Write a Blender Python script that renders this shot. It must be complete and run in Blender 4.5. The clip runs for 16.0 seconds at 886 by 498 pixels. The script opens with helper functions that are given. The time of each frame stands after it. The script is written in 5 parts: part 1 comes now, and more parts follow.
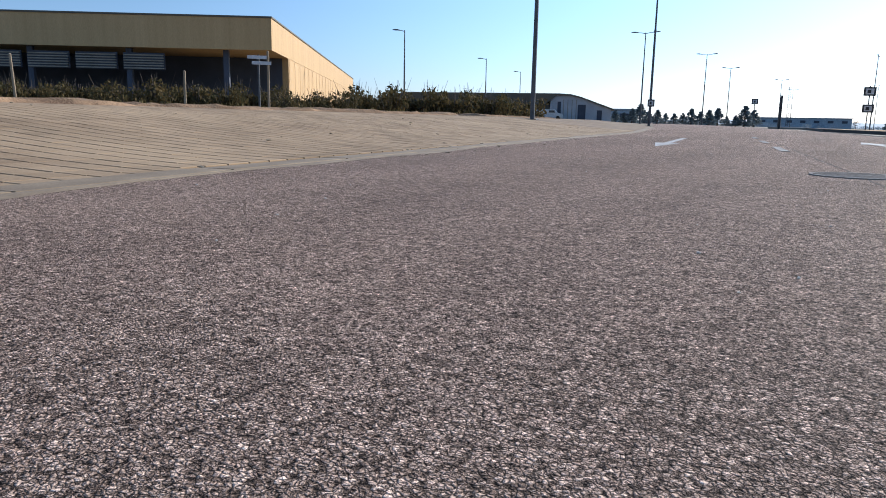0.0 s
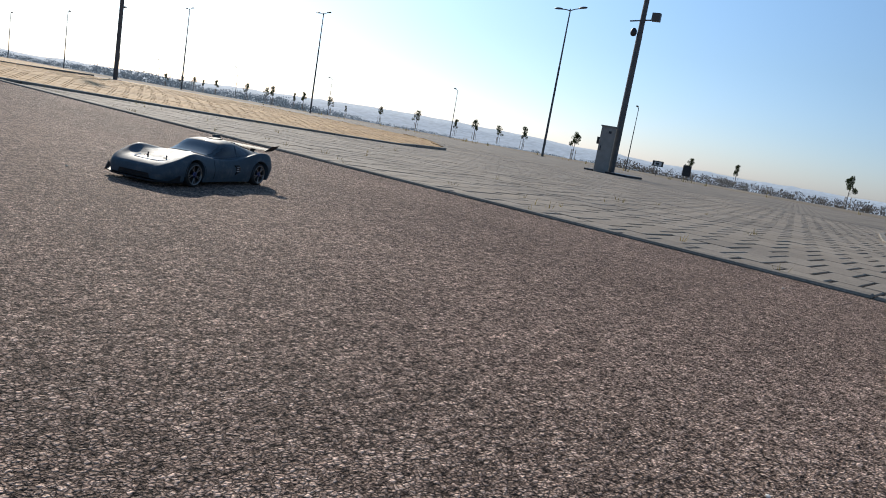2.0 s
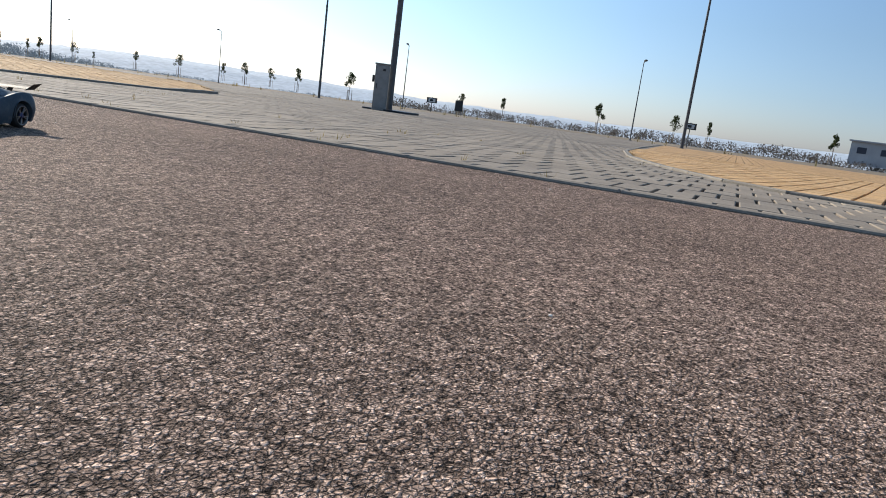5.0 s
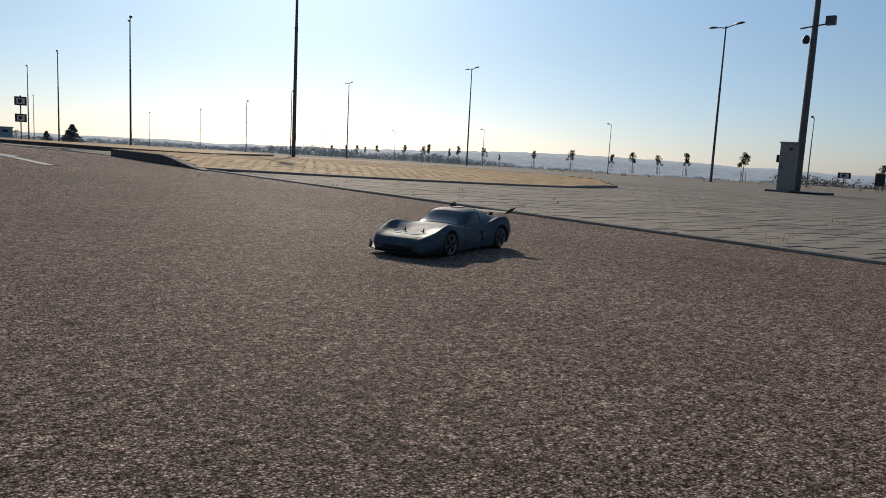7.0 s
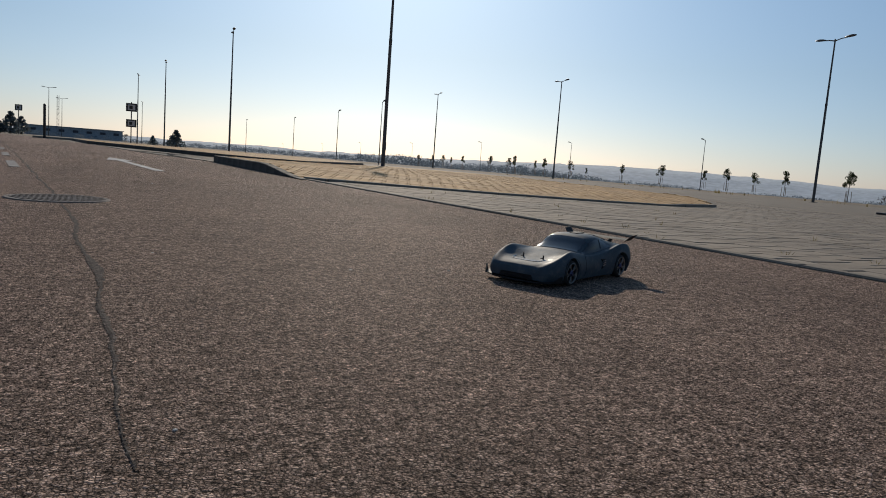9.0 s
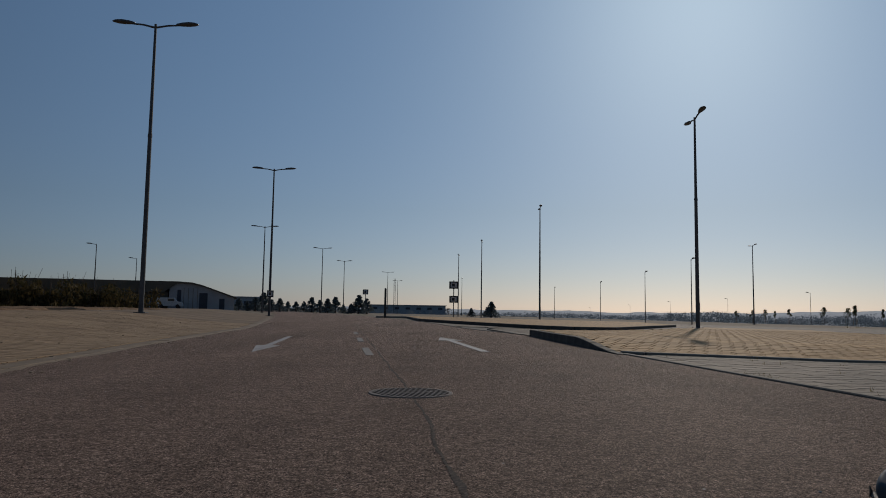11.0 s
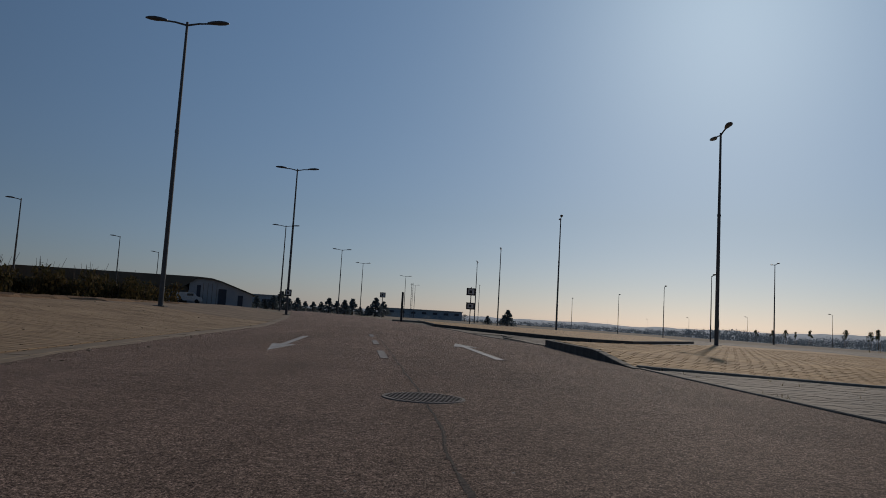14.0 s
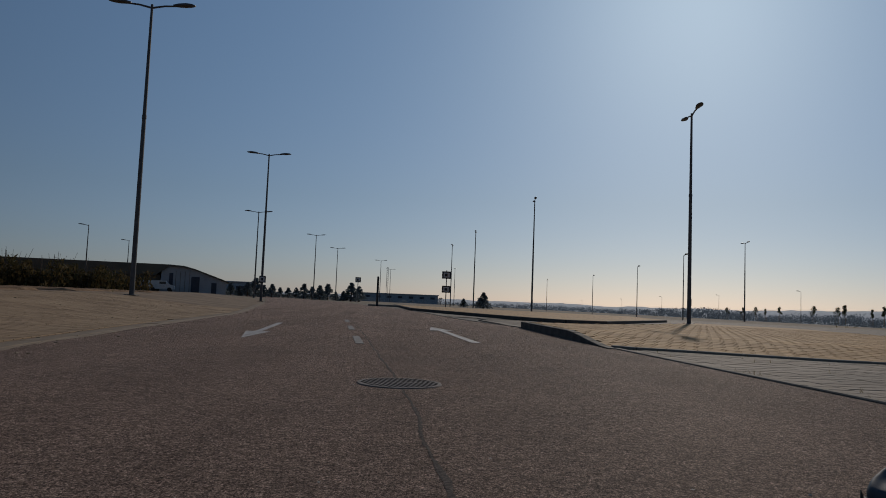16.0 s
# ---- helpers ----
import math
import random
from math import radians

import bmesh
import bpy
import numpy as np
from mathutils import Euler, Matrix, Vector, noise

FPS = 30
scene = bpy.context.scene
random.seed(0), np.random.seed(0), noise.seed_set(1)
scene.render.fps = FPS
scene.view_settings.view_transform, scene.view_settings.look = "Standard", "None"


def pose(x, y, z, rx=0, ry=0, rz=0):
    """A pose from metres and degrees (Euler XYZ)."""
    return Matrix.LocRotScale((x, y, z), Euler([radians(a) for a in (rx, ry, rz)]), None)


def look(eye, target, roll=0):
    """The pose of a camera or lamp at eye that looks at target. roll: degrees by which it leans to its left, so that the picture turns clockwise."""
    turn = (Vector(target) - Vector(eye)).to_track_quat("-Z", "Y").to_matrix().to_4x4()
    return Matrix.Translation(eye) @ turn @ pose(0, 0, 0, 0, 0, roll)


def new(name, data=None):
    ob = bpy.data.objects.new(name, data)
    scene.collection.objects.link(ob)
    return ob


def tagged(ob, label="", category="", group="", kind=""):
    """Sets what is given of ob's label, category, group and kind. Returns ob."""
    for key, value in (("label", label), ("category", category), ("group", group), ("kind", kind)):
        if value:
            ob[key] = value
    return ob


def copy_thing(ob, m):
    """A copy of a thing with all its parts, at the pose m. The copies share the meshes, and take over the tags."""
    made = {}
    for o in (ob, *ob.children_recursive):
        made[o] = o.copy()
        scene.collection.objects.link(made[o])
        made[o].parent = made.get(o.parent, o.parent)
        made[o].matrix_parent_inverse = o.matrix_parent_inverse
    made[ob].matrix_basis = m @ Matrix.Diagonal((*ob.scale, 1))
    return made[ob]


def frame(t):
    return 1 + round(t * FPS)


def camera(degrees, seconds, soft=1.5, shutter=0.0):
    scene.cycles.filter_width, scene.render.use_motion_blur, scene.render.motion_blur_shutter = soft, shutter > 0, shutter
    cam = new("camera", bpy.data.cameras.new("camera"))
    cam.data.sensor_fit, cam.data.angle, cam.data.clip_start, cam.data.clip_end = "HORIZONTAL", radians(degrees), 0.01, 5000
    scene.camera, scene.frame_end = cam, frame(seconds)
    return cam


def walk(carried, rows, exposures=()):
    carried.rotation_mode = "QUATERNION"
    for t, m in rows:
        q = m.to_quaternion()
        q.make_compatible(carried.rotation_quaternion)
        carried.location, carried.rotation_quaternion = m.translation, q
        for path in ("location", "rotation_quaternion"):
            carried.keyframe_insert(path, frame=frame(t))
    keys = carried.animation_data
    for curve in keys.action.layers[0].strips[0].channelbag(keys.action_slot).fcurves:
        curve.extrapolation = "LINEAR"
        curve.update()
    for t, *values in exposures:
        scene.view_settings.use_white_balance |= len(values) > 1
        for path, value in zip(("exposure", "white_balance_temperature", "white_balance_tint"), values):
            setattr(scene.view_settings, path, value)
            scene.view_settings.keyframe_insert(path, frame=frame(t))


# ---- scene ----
cam = camera(64.12, 16.0, soft=0.95)
PATH = [
    (0, pose(-0.285, -0.193, 0.276, 79.51, -1.04, 28.07)),
    (0.5, pose(-0.205, -0.052, 0.283, 79.30, -0.58, 12.76)),
    (1, pose(-0.335, -0.418, 0.330, 79.55, -1.73, -7.37)),
    (1.5, pose(0.112, -0.114, 0.278, 80.48, -4.25, -26.52)),
    (2, pose(0.379, -0.328, 0.316, 80.25, -9.73, -44.73)),
    (2.5, pose(0.166, -0.219, 0.278, 80.16, -8.62, -54.07)),
    (3, pose(0.336, -0.207, 0.291, 79.87, -7.70, -60.35)),
    (3.2, pose(0.413, -0.180, 0.234, 79.05, -7.80, -63.03)),
    (5.3, pose(0.246, -0.393, 0.258, 78.29, -7.36, -62.59)),
    (5.5, pose(0.273, -0.322, 0.257, 78.28, -7.17, -61.61)),
    (6, pose(-0.012, -0.352, 0.296, 79.24, -4.14, -44.98)),
    (6.5, pose(0.175, -0.096, 0.334, 81.52, -3.06, -33.87)),
    (7, pose(0.166, -0.115, 0.322, 82.52, -2.92, -32.52)),
    (7.5, pose(0.158, -0.106, 0.337, 82.90, -5.32, -34.47)),
    (8, pose(0.179, -0.130, 0.340, 83.04, -5.17, -36.36)),
    (8.5, pose(0.181, -0.081, 0.344, 82.98, -5.35, -35.41)),
    (9, pose(0.108, 0.019, 0.351, 82.96, -4.22, -25.68)),
    (9.5, pose(-0.032, 0.097, 0.461, 89.79, 0.69, -3.58)),
    (10, pose(-0.001, 0.003, 0.503, 94.19, -0.24, 0.50)),
    (10.2, pose(0.000, 0.000, 0.500, 94.53, -0.07, -0.60)),
    (12.3, pose(0.000, 0.000, 0.500, 95.50, -2.31, -0.55)),
    (12.5, pose(-0.020, 0.000, 0.502, 95.59, -2.85, -0.13)),
    (13, pose(-0.030, 0.063, 0.500, 95.50, -2.23, -0.16)),
    (13.5, pose(-0.005, 0.045, 0.499, 95.43, -3.48, 0.25)),
    (14, pose(-0.000, 0.000, 0.500, 95.44, -3.32, -0.00)),
    (14.5, pose(-0.022, 0.066, 0.494, 95.39, -3.47, 1.34)),
    (15, pose(-0.011, 0.039, 0.514, 94.82, -2.61, 0.88)),
    (15.5, pose(0.000, 0.076, 0.505, 94.52, -2.85, -0.55)),
    (16, pose(0.008, 0.045, 0.506, 94.20, -2.25, -1.94)),
]
EXPOSURES = [(0.0, 0.85, 5850, 10), (1.5, 0.6, 6050, 10), (2.5, 0.25, 6500, 10), (3.2, 0.22, 6500, 10), (5.3, 0.82, 6500, 10), (6.0, 0.78, 6500, 10), (6.5, 0.6, 6500, 10), (7.0, -0.18, 6750, 10), (9.0, -0.36, 6800, 11), (9.6, -0.6, 6900, 12), (10.2, -1.05, 6600, 12), (12.3, -1.22, 6600, 13), (16.0, -1.22, 6600, 13)]
walk(cam, PATH, EXPOSURES)

# ---- light ----
SUN_AZ, SUN_EL = -21.9, 25.2      # degrees to the left of +y, above the horizon
sun_dir = Vector((-math.sin(radians(SUN_AZ)) * math.cos(radians(SUN_EL)), math.cos(radians(SUN_AZ)) * math.cos(radians(SUN_EL)), math.sin(radians(SUN_EL))))
world = bpy.data.worlds.new("sky")
scene.world = world
world.use_nodes = True
wn = world.node_tree
sky = wn.nodes.new("ShaderNodeTexSky")
sky.sky_type = 'NISHITA'
sky.sun_disc = False
sky.sun_elevation = radians(SUN_EL)
sky.sun_rotation = radians(-SUN_AZ)
sky.air_density, sky.dust_density, sky.ozone_density = 1.0, 0.45, 3.5
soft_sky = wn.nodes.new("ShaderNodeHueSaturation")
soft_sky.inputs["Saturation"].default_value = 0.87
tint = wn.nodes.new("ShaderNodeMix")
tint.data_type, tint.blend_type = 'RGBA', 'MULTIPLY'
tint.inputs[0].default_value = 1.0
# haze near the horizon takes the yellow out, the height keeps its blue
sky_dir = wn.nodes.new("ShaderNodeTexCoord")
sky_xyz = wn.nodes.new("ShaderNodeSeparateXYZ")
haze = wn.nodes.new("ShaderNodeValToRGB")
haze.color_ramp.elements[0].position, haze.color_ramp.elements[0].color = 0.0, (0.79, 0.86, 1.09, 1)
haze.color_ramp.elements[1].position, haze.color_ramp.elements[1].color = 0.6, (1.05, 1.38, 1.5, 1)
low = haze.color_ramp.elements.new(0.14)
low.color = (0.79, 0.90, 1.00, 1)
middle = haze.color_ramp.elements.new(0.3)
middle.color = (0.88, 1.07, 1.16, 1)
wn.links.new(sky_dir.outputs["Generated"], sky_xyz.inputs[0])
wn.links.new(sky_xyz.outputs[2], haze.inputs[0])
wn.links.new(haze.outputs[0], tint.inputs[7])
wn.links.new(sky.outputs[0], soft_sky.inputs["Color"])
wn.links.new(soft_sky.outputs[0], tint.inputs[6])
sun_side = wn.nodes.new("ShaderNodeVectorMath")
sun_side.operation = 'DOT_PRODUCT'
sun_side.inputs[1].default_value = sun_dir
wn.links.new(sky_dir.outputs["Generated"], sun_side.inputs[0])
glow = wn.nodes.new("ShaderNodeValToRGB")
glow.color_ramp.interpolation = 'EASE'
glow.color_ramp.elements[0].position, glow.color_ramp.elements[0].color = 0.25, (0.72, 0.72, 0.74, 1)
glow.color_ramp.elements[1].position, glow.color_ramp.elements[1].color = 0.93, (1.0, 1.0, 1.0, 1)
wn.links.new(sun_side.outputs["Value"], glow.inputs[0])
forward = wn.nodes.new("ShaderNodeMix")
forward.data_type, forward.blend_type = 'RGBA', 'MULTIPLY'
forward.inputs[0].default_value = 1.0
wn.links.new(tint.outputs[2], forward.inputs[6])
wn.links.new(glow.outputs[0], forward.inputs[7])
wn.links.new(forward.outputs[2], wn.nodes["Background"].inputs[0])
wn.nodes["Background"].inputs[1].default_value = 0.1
sun_data = bpy.data.lights.new("sun", 'SUN')
sun_data.energy, sun_data.angle, sun_data.color = 3.8, radians(0.6), (1.0, 0.90, 0.76)
sun = new("sun", sun_data)
sun.matrix_world = look(sun_dir * 50, (0, 0, 0))


# ---- materials ----
class Mat:
    """A small builder for node materials."""

    def __init__(self, name):
        self.m = bpy.data.materials.new(name)
        self.m.use_nodes = True
        self.n = self.m.node_tree
        self.b = self.n.nodes["Principled BSDF"]
        self.tc = self.n.nodes.new("ShaderNodeTexCoord")

    def node(self, kind, **inputs):
        nd = self.n.nodes.new(kind)
        for k, v in inputs.items():
            self.put(nd, k.replace("_", " "), v)
        return nd

    def put(self, nd, key, v):
        sock = nd.inputs[key]
        if isinstance(v, bpy.types.NodeSocket):
            self.n.links.new(v, sock)
        else:
            sock.default_value = v

    def coords(self, space="Object", scale=(1, 1, 1), turn=0.0):
        mp = self.n.nodes.new("ShaderNodeMapping")
        self.n.links.new(self.tc.outputs[space], mp.inputs[0])
        mp.inputs["Scale"].default_value = scale
        mp.inputs["Rotation"].default_value = (0, 0, turn)
        return mp.outputs[0]

    def noise(self, vec, scale, detail=3.0, rough=0.55):
        return self.node("ShaderNodeTexNoise", Vector=vec, Scale=scale, Detail=detail, Roughness=rough).outputs[0]

    def ramp(self, fac, stops):
        nd = self.n.nodes.new("ShaderNodeValToRGB")
        self.n.links.new(fac, nd.inputs[0])
        e = nd.color_ramp.elements
        while len(e) < len(stops):
            e.new(0.5)
        for el, (p, c) in zip(e, stops):
            el.position = p
            el.color = (*c, 1) if len(c) == 3 else c
        return nd.outputs[0]

    def mix(self, fac, a, b, mode='MIX'):
        nd = self.n.nodes.new("ShaderNodeMix")
        nd.data_type, nd.blend_type = 'RGBA', mode
        for i, v in ((0, fac), (6, a), (7, b)):
            if isinstance(v, bpy.types.NodeSocket):
                self.n.links.new(v, nd.inputs[i])
            else:
                nd.inputs[i].default_value = v if i == 0 else (*v, 1)
        return nd.outputs[2]

    def bump(self, height, strength, distance):
        nd = self.node("ShaderNodeBump", Height=height, Strength=strength, Distance=distance)
        self.n.links.new(nd.outputs[0], self.b.inputs["Normal"])
        return nd

    def end(self, color, rough=0.8, metal=0.0, spec=0.5, coat=0.0):
        self.put(self.b, "Base Color", color if isinstance(color, bpy.types.NodeSocket) else (*color, 1))
        self.put(self.b, "Roughness", rough)
        self.put(self.b, "Metallic", metal)
        self.put(self.b, "Specular IOR Level", spec)
        self.put(self.b, "Coat Weight", coat)
        return self.m


def grey(c):
    return (c, c, c)


def asphalt_material():
    """Coarse exposed-stone asphalt: packed pinkish chips with narrow dark gaps, crumbs between, broad stains."""
    a = Mat("asphalt")
    v = a.coords()
    warp = a.mix(0.005, v, a.node("ShaderNodeTexNoise", Vector=v, Scale=210.0, Detail=2.0).outputs["Color"], 'ADD')
    chip = a.node("ShaderNodeTexVoronoi", Vector=warp, Scale=165.0)
    rim = a.n.nodes.new("ShaderNodeTexVoronoi")
    rim.feature = 'DISTANCE_TO_EDGE'
    a.put(rim, "Vector", warp)
    a.put(rim, "Scale", 165.0)
    fine = a.node("ShaderNodeTexVoronoi", Vector=warp, Scale=390.0)
    big = a.node("ShaderNodeTexVoronoi", Vector=warp, Scale=74.0)
    crumbs = a.noise(v, 420.0, 3.0, 0.7)
    lo, mid, hi = (0.075, 0.057, 0.047), (0.235, 0.180, 0.148), (0.60, 0.49, 0.415)
    col = a.ramp(chip.outputs["Color"], [(0.15, lo), (0.55, mid), (0.9, hi)])
    col = a.mix(0.45, col, a.ramp(fine.outputs["Color"], [(0.15, lo), (0.5, mid), (0.9, hi)]))
    rare = a.ramp(big.outputs["Color"], [(0.66, grey(0.0)), (0.76, grey(0.35))])
    col = a.mix(rare, col, a.ramp(big.outputs["Color"], [(0.6, (0.12, 0.10, 0.09)), (0.9, (0.50, 0.40, 0.34))]))
    gaps = a.ramp(rim.outputs["Distance"], [(0.02, grey(0.28)), (0.17, grey(1.0))])
    col = a.mix(0.92, col, gaps, 'MULTIPLY')
    pits = a.ramp(a.noise(v, 120.0, 3.0, 0.65), [(0.37, grey(0.10)), (0.50, grey(1.0)), (0.7, grey(1.45))])
    col = a.mix(0.9, col, pits, 'MULTIPLY')
    col = a.mix(1.0, col, a.ramp(crumbs, [(0.35, grey(0.6)), (0.62, grey(1.25))]), 'MULTIPLY')
    col = a.mix(1.0, col, (1.64, 1.52, 1.44), 'MULTIPLY')
    col = a.mix(1.0, col, a.ramp(a.noise(v, 38.0, 3.0, 0.7), [(0.32, grey(0.52)), (0.68, grey(1.42))]), 'MULTIPLY')
    col = a.mix(1.0, col, a.ramp(a.noise(v, 12.0, 3.0, 0.65), [(0.3, grey(0.82)), (0.7, grey(1.18))]), 'MULTIPLY')
    col = a.mix(1.0, col, a.ramp(a.noise(v, 0.35, 4.0), [(0.3, (0.86, 0.84, 0.84)), (0.7, (1.10, 1.06, 1.03))]), 'MULTIPLY')
    tracks = a.ramp(a.noise(a.coords(scale=(1.1, 0.05, 1)), 1.0, 3.0), [(0.35, grey(0.86)), (0.65, grey(1.06))])
    col = a.mix(1.0, col, tracks, 'MULTIPLY')
    col = a.mix(1.0, col, a.ramp(a.noise(v, 2.3, 5.0), [(0.3, grey(0.86)), (0.55, grey(1.0))]), 'MULTIPLY')
    dome = a.ramp(rim.outputs["Distance"], [(0.0, grey(0.0)), (0.12, grey(0.6)), (0.4, grey(1.0))])
    step = a.mix(0.5, dome, a.mix(1.0, dome, chip.outputs["Color"], 'MULTIPLY'))
    step = a.mix(0.35, step, pits)
    a.bump(a.mix(0.25, step, crumbs), 1.0, 0.009)
    return a.end(col, a.ramp(fine.outputs["Color"], [(0.0, grey(0.6)), (1.0, grey(0.95))]), spec=0.03)


def paver_material(name, dark, light, dust=(0.42, 0.36, 0.27), dust_amount=0.3, pattern=None, turn=0.0):
    """Concrete block: per-piece tone, fine grain, dust; pattern=(length, width) adds far joints to a plain sheet."""
    p = Mat(name)
    v = p.coords()
    info = p.n.nodes.new("ShaderNodeObjectInfo").outputs["Random"]
    isle = p.n.nodes.new("ShaderNodeNewGeometry").outputs["Random Per Island"]
    both = p.node("ShaderNodeMath").inputs[0].node
    both.operation = 'ADD'
    p.n.links.new(info, both.inputs[0])
    p.n.links.new(isle, both.inputs[1])
    fract = p.n.nodes.new("ShaderNodeMath")
    fract.operation = 'FRACT'
    p.n.links.new(both.outputs[0], fract.inputs[0])
    w = p.n.nodes.new("ShaderNodeNewGeometry").outputs["Position"]
    col = p.ramp(fract.outputs[0], [(0.0, dark), (1.0, light)])
    col = p.mix(1.0, col, p.ramp(p.noise(w, 60.0, 4.0), [(0.25, grey(0.72)), (0.75, grey(1.2))]), 'MULTIPLY')
    col = p.mix(1.0, col, p.ramp(p.noise(w, 1.1, 4.0), [(0.3, grey(0.82)), (0.7, grey(1.12))]), 'MULTIPLY')
    fac = p.ramp(p.noise(w, 0.6, 5.0), [(0.4, grey(0.0)), (0.75, grey(dust_amount * 2))])
    col = p.mix(fac, col, dust)
    height = p.noise(w, 110.0, 4.0)
    if pattern:
        br = p.n.nodes.new("ShaderNodeTexBrick")
        p.n.links.new(p.coords(turn=turn), br.inputs["Vector"])
        br.inputs["Scale"].default_value = 1.0
        br.inputs["Brick Width"].default_value, br.inputs["Row Height"].default_value = pattern
        br.inputs["Mortar Size"].default_value = 0.012
        for k, c in (("Color1", grey(1.0)), ("Color2", grey(0.86)), ("Mortar", grey(0.25))):
            br.inputs[k].default_value = (*c, 1)
        col = p.mix(1.0, col, br.outputs["Color"], 'MULTIPLY')
    p.bump(height, 0.5, 0.003)
    return p.end(col, 0.85, spec=0.14)


def noisy_material(name, a_col, b_col, scale=8.0, fine=60.0, rough=0.85, metal=0.0, bump=0.3, dist=0.004, spec=0.4, stretch=(1, 1, 1)):
    p = Mat(name)
    v = p.coords(scale=stretch)
    col = p.ramp(p.noise(v, scale, 5.0), [(0.3, a_col), (0.7, b_col)])
    col = p.mix(1.0, col, p.ramp(p.noise(v, fine, 3.0), [(0.25, grey(0.75)), (0.75, grey(1.2))]), 'MULTIPLY')
    p.bump(p.noise(v, fine, 4.0), bump, dist)
    return p.end(col, rough, metal, spec)


def leaf_material(name, a_col, b_col):
    p = Mat(name)
    isle = p.n.nodes.new("ShaderNodeNewGeometry").outputs["Random Per Island"]
    col = p.ramp(isle, [(0.0, a_col), (1.0, b_col)])
    col = p.mix(1.0, col, p.ramp(p.noise(p.coords(), 3.0), [(0.3, grey(0.7)), (0.7, grey(1.2))]), 'MULTIPLY')
    m = p.end(col, 0.8, spec=0.08)
    tr = p.node("ShaderNodeBsdfTranslucent", Color=col)
    mx = p.node("ShaderNodeMixShader", Fac=0.3)
    p.n.links.new(p.b.outputs[0], mx.inputs[1])
    p.n.links.new(tr.outputs[0], mx.inputs[2])
    p.n.links.new(mx.outputs[0], p.n.nodes["Material Output"].inputs[0])
    return m


def paint_material():
    p = Mat("car_paint")
    v = p.coords()
    flake = p.node("ShaderNodeTexVoronoi", Vector=v, Scale=2500.0)
    col = p.ramp(flake.outputs["Color"], [(0.0, (0.038, 0.055, 0.070)), (1.0, (0.074, 0.098, 0.117))])
    col = p.mix(1.0, col, p.ramp(p.noise(v, 14.0, 4.0), [(0.3, grey(0.86)), (0.7, grey(1.08))]), 'MULTIPLY')
    dustf = p.ramp(p.noise(v, 40.0, 5.0), [(0.5, grey(0.0)), (0.8, grey(0.22))])
    col = p.mix(dustf, col, (0.36, 0.32, 0.26))
    return p.end(col, p.ramp(p.noise(v, 30.0), [(0.3, grey(0.5)), (0.7, grey(0.62))]), 0.0, 0.05, 0.14)


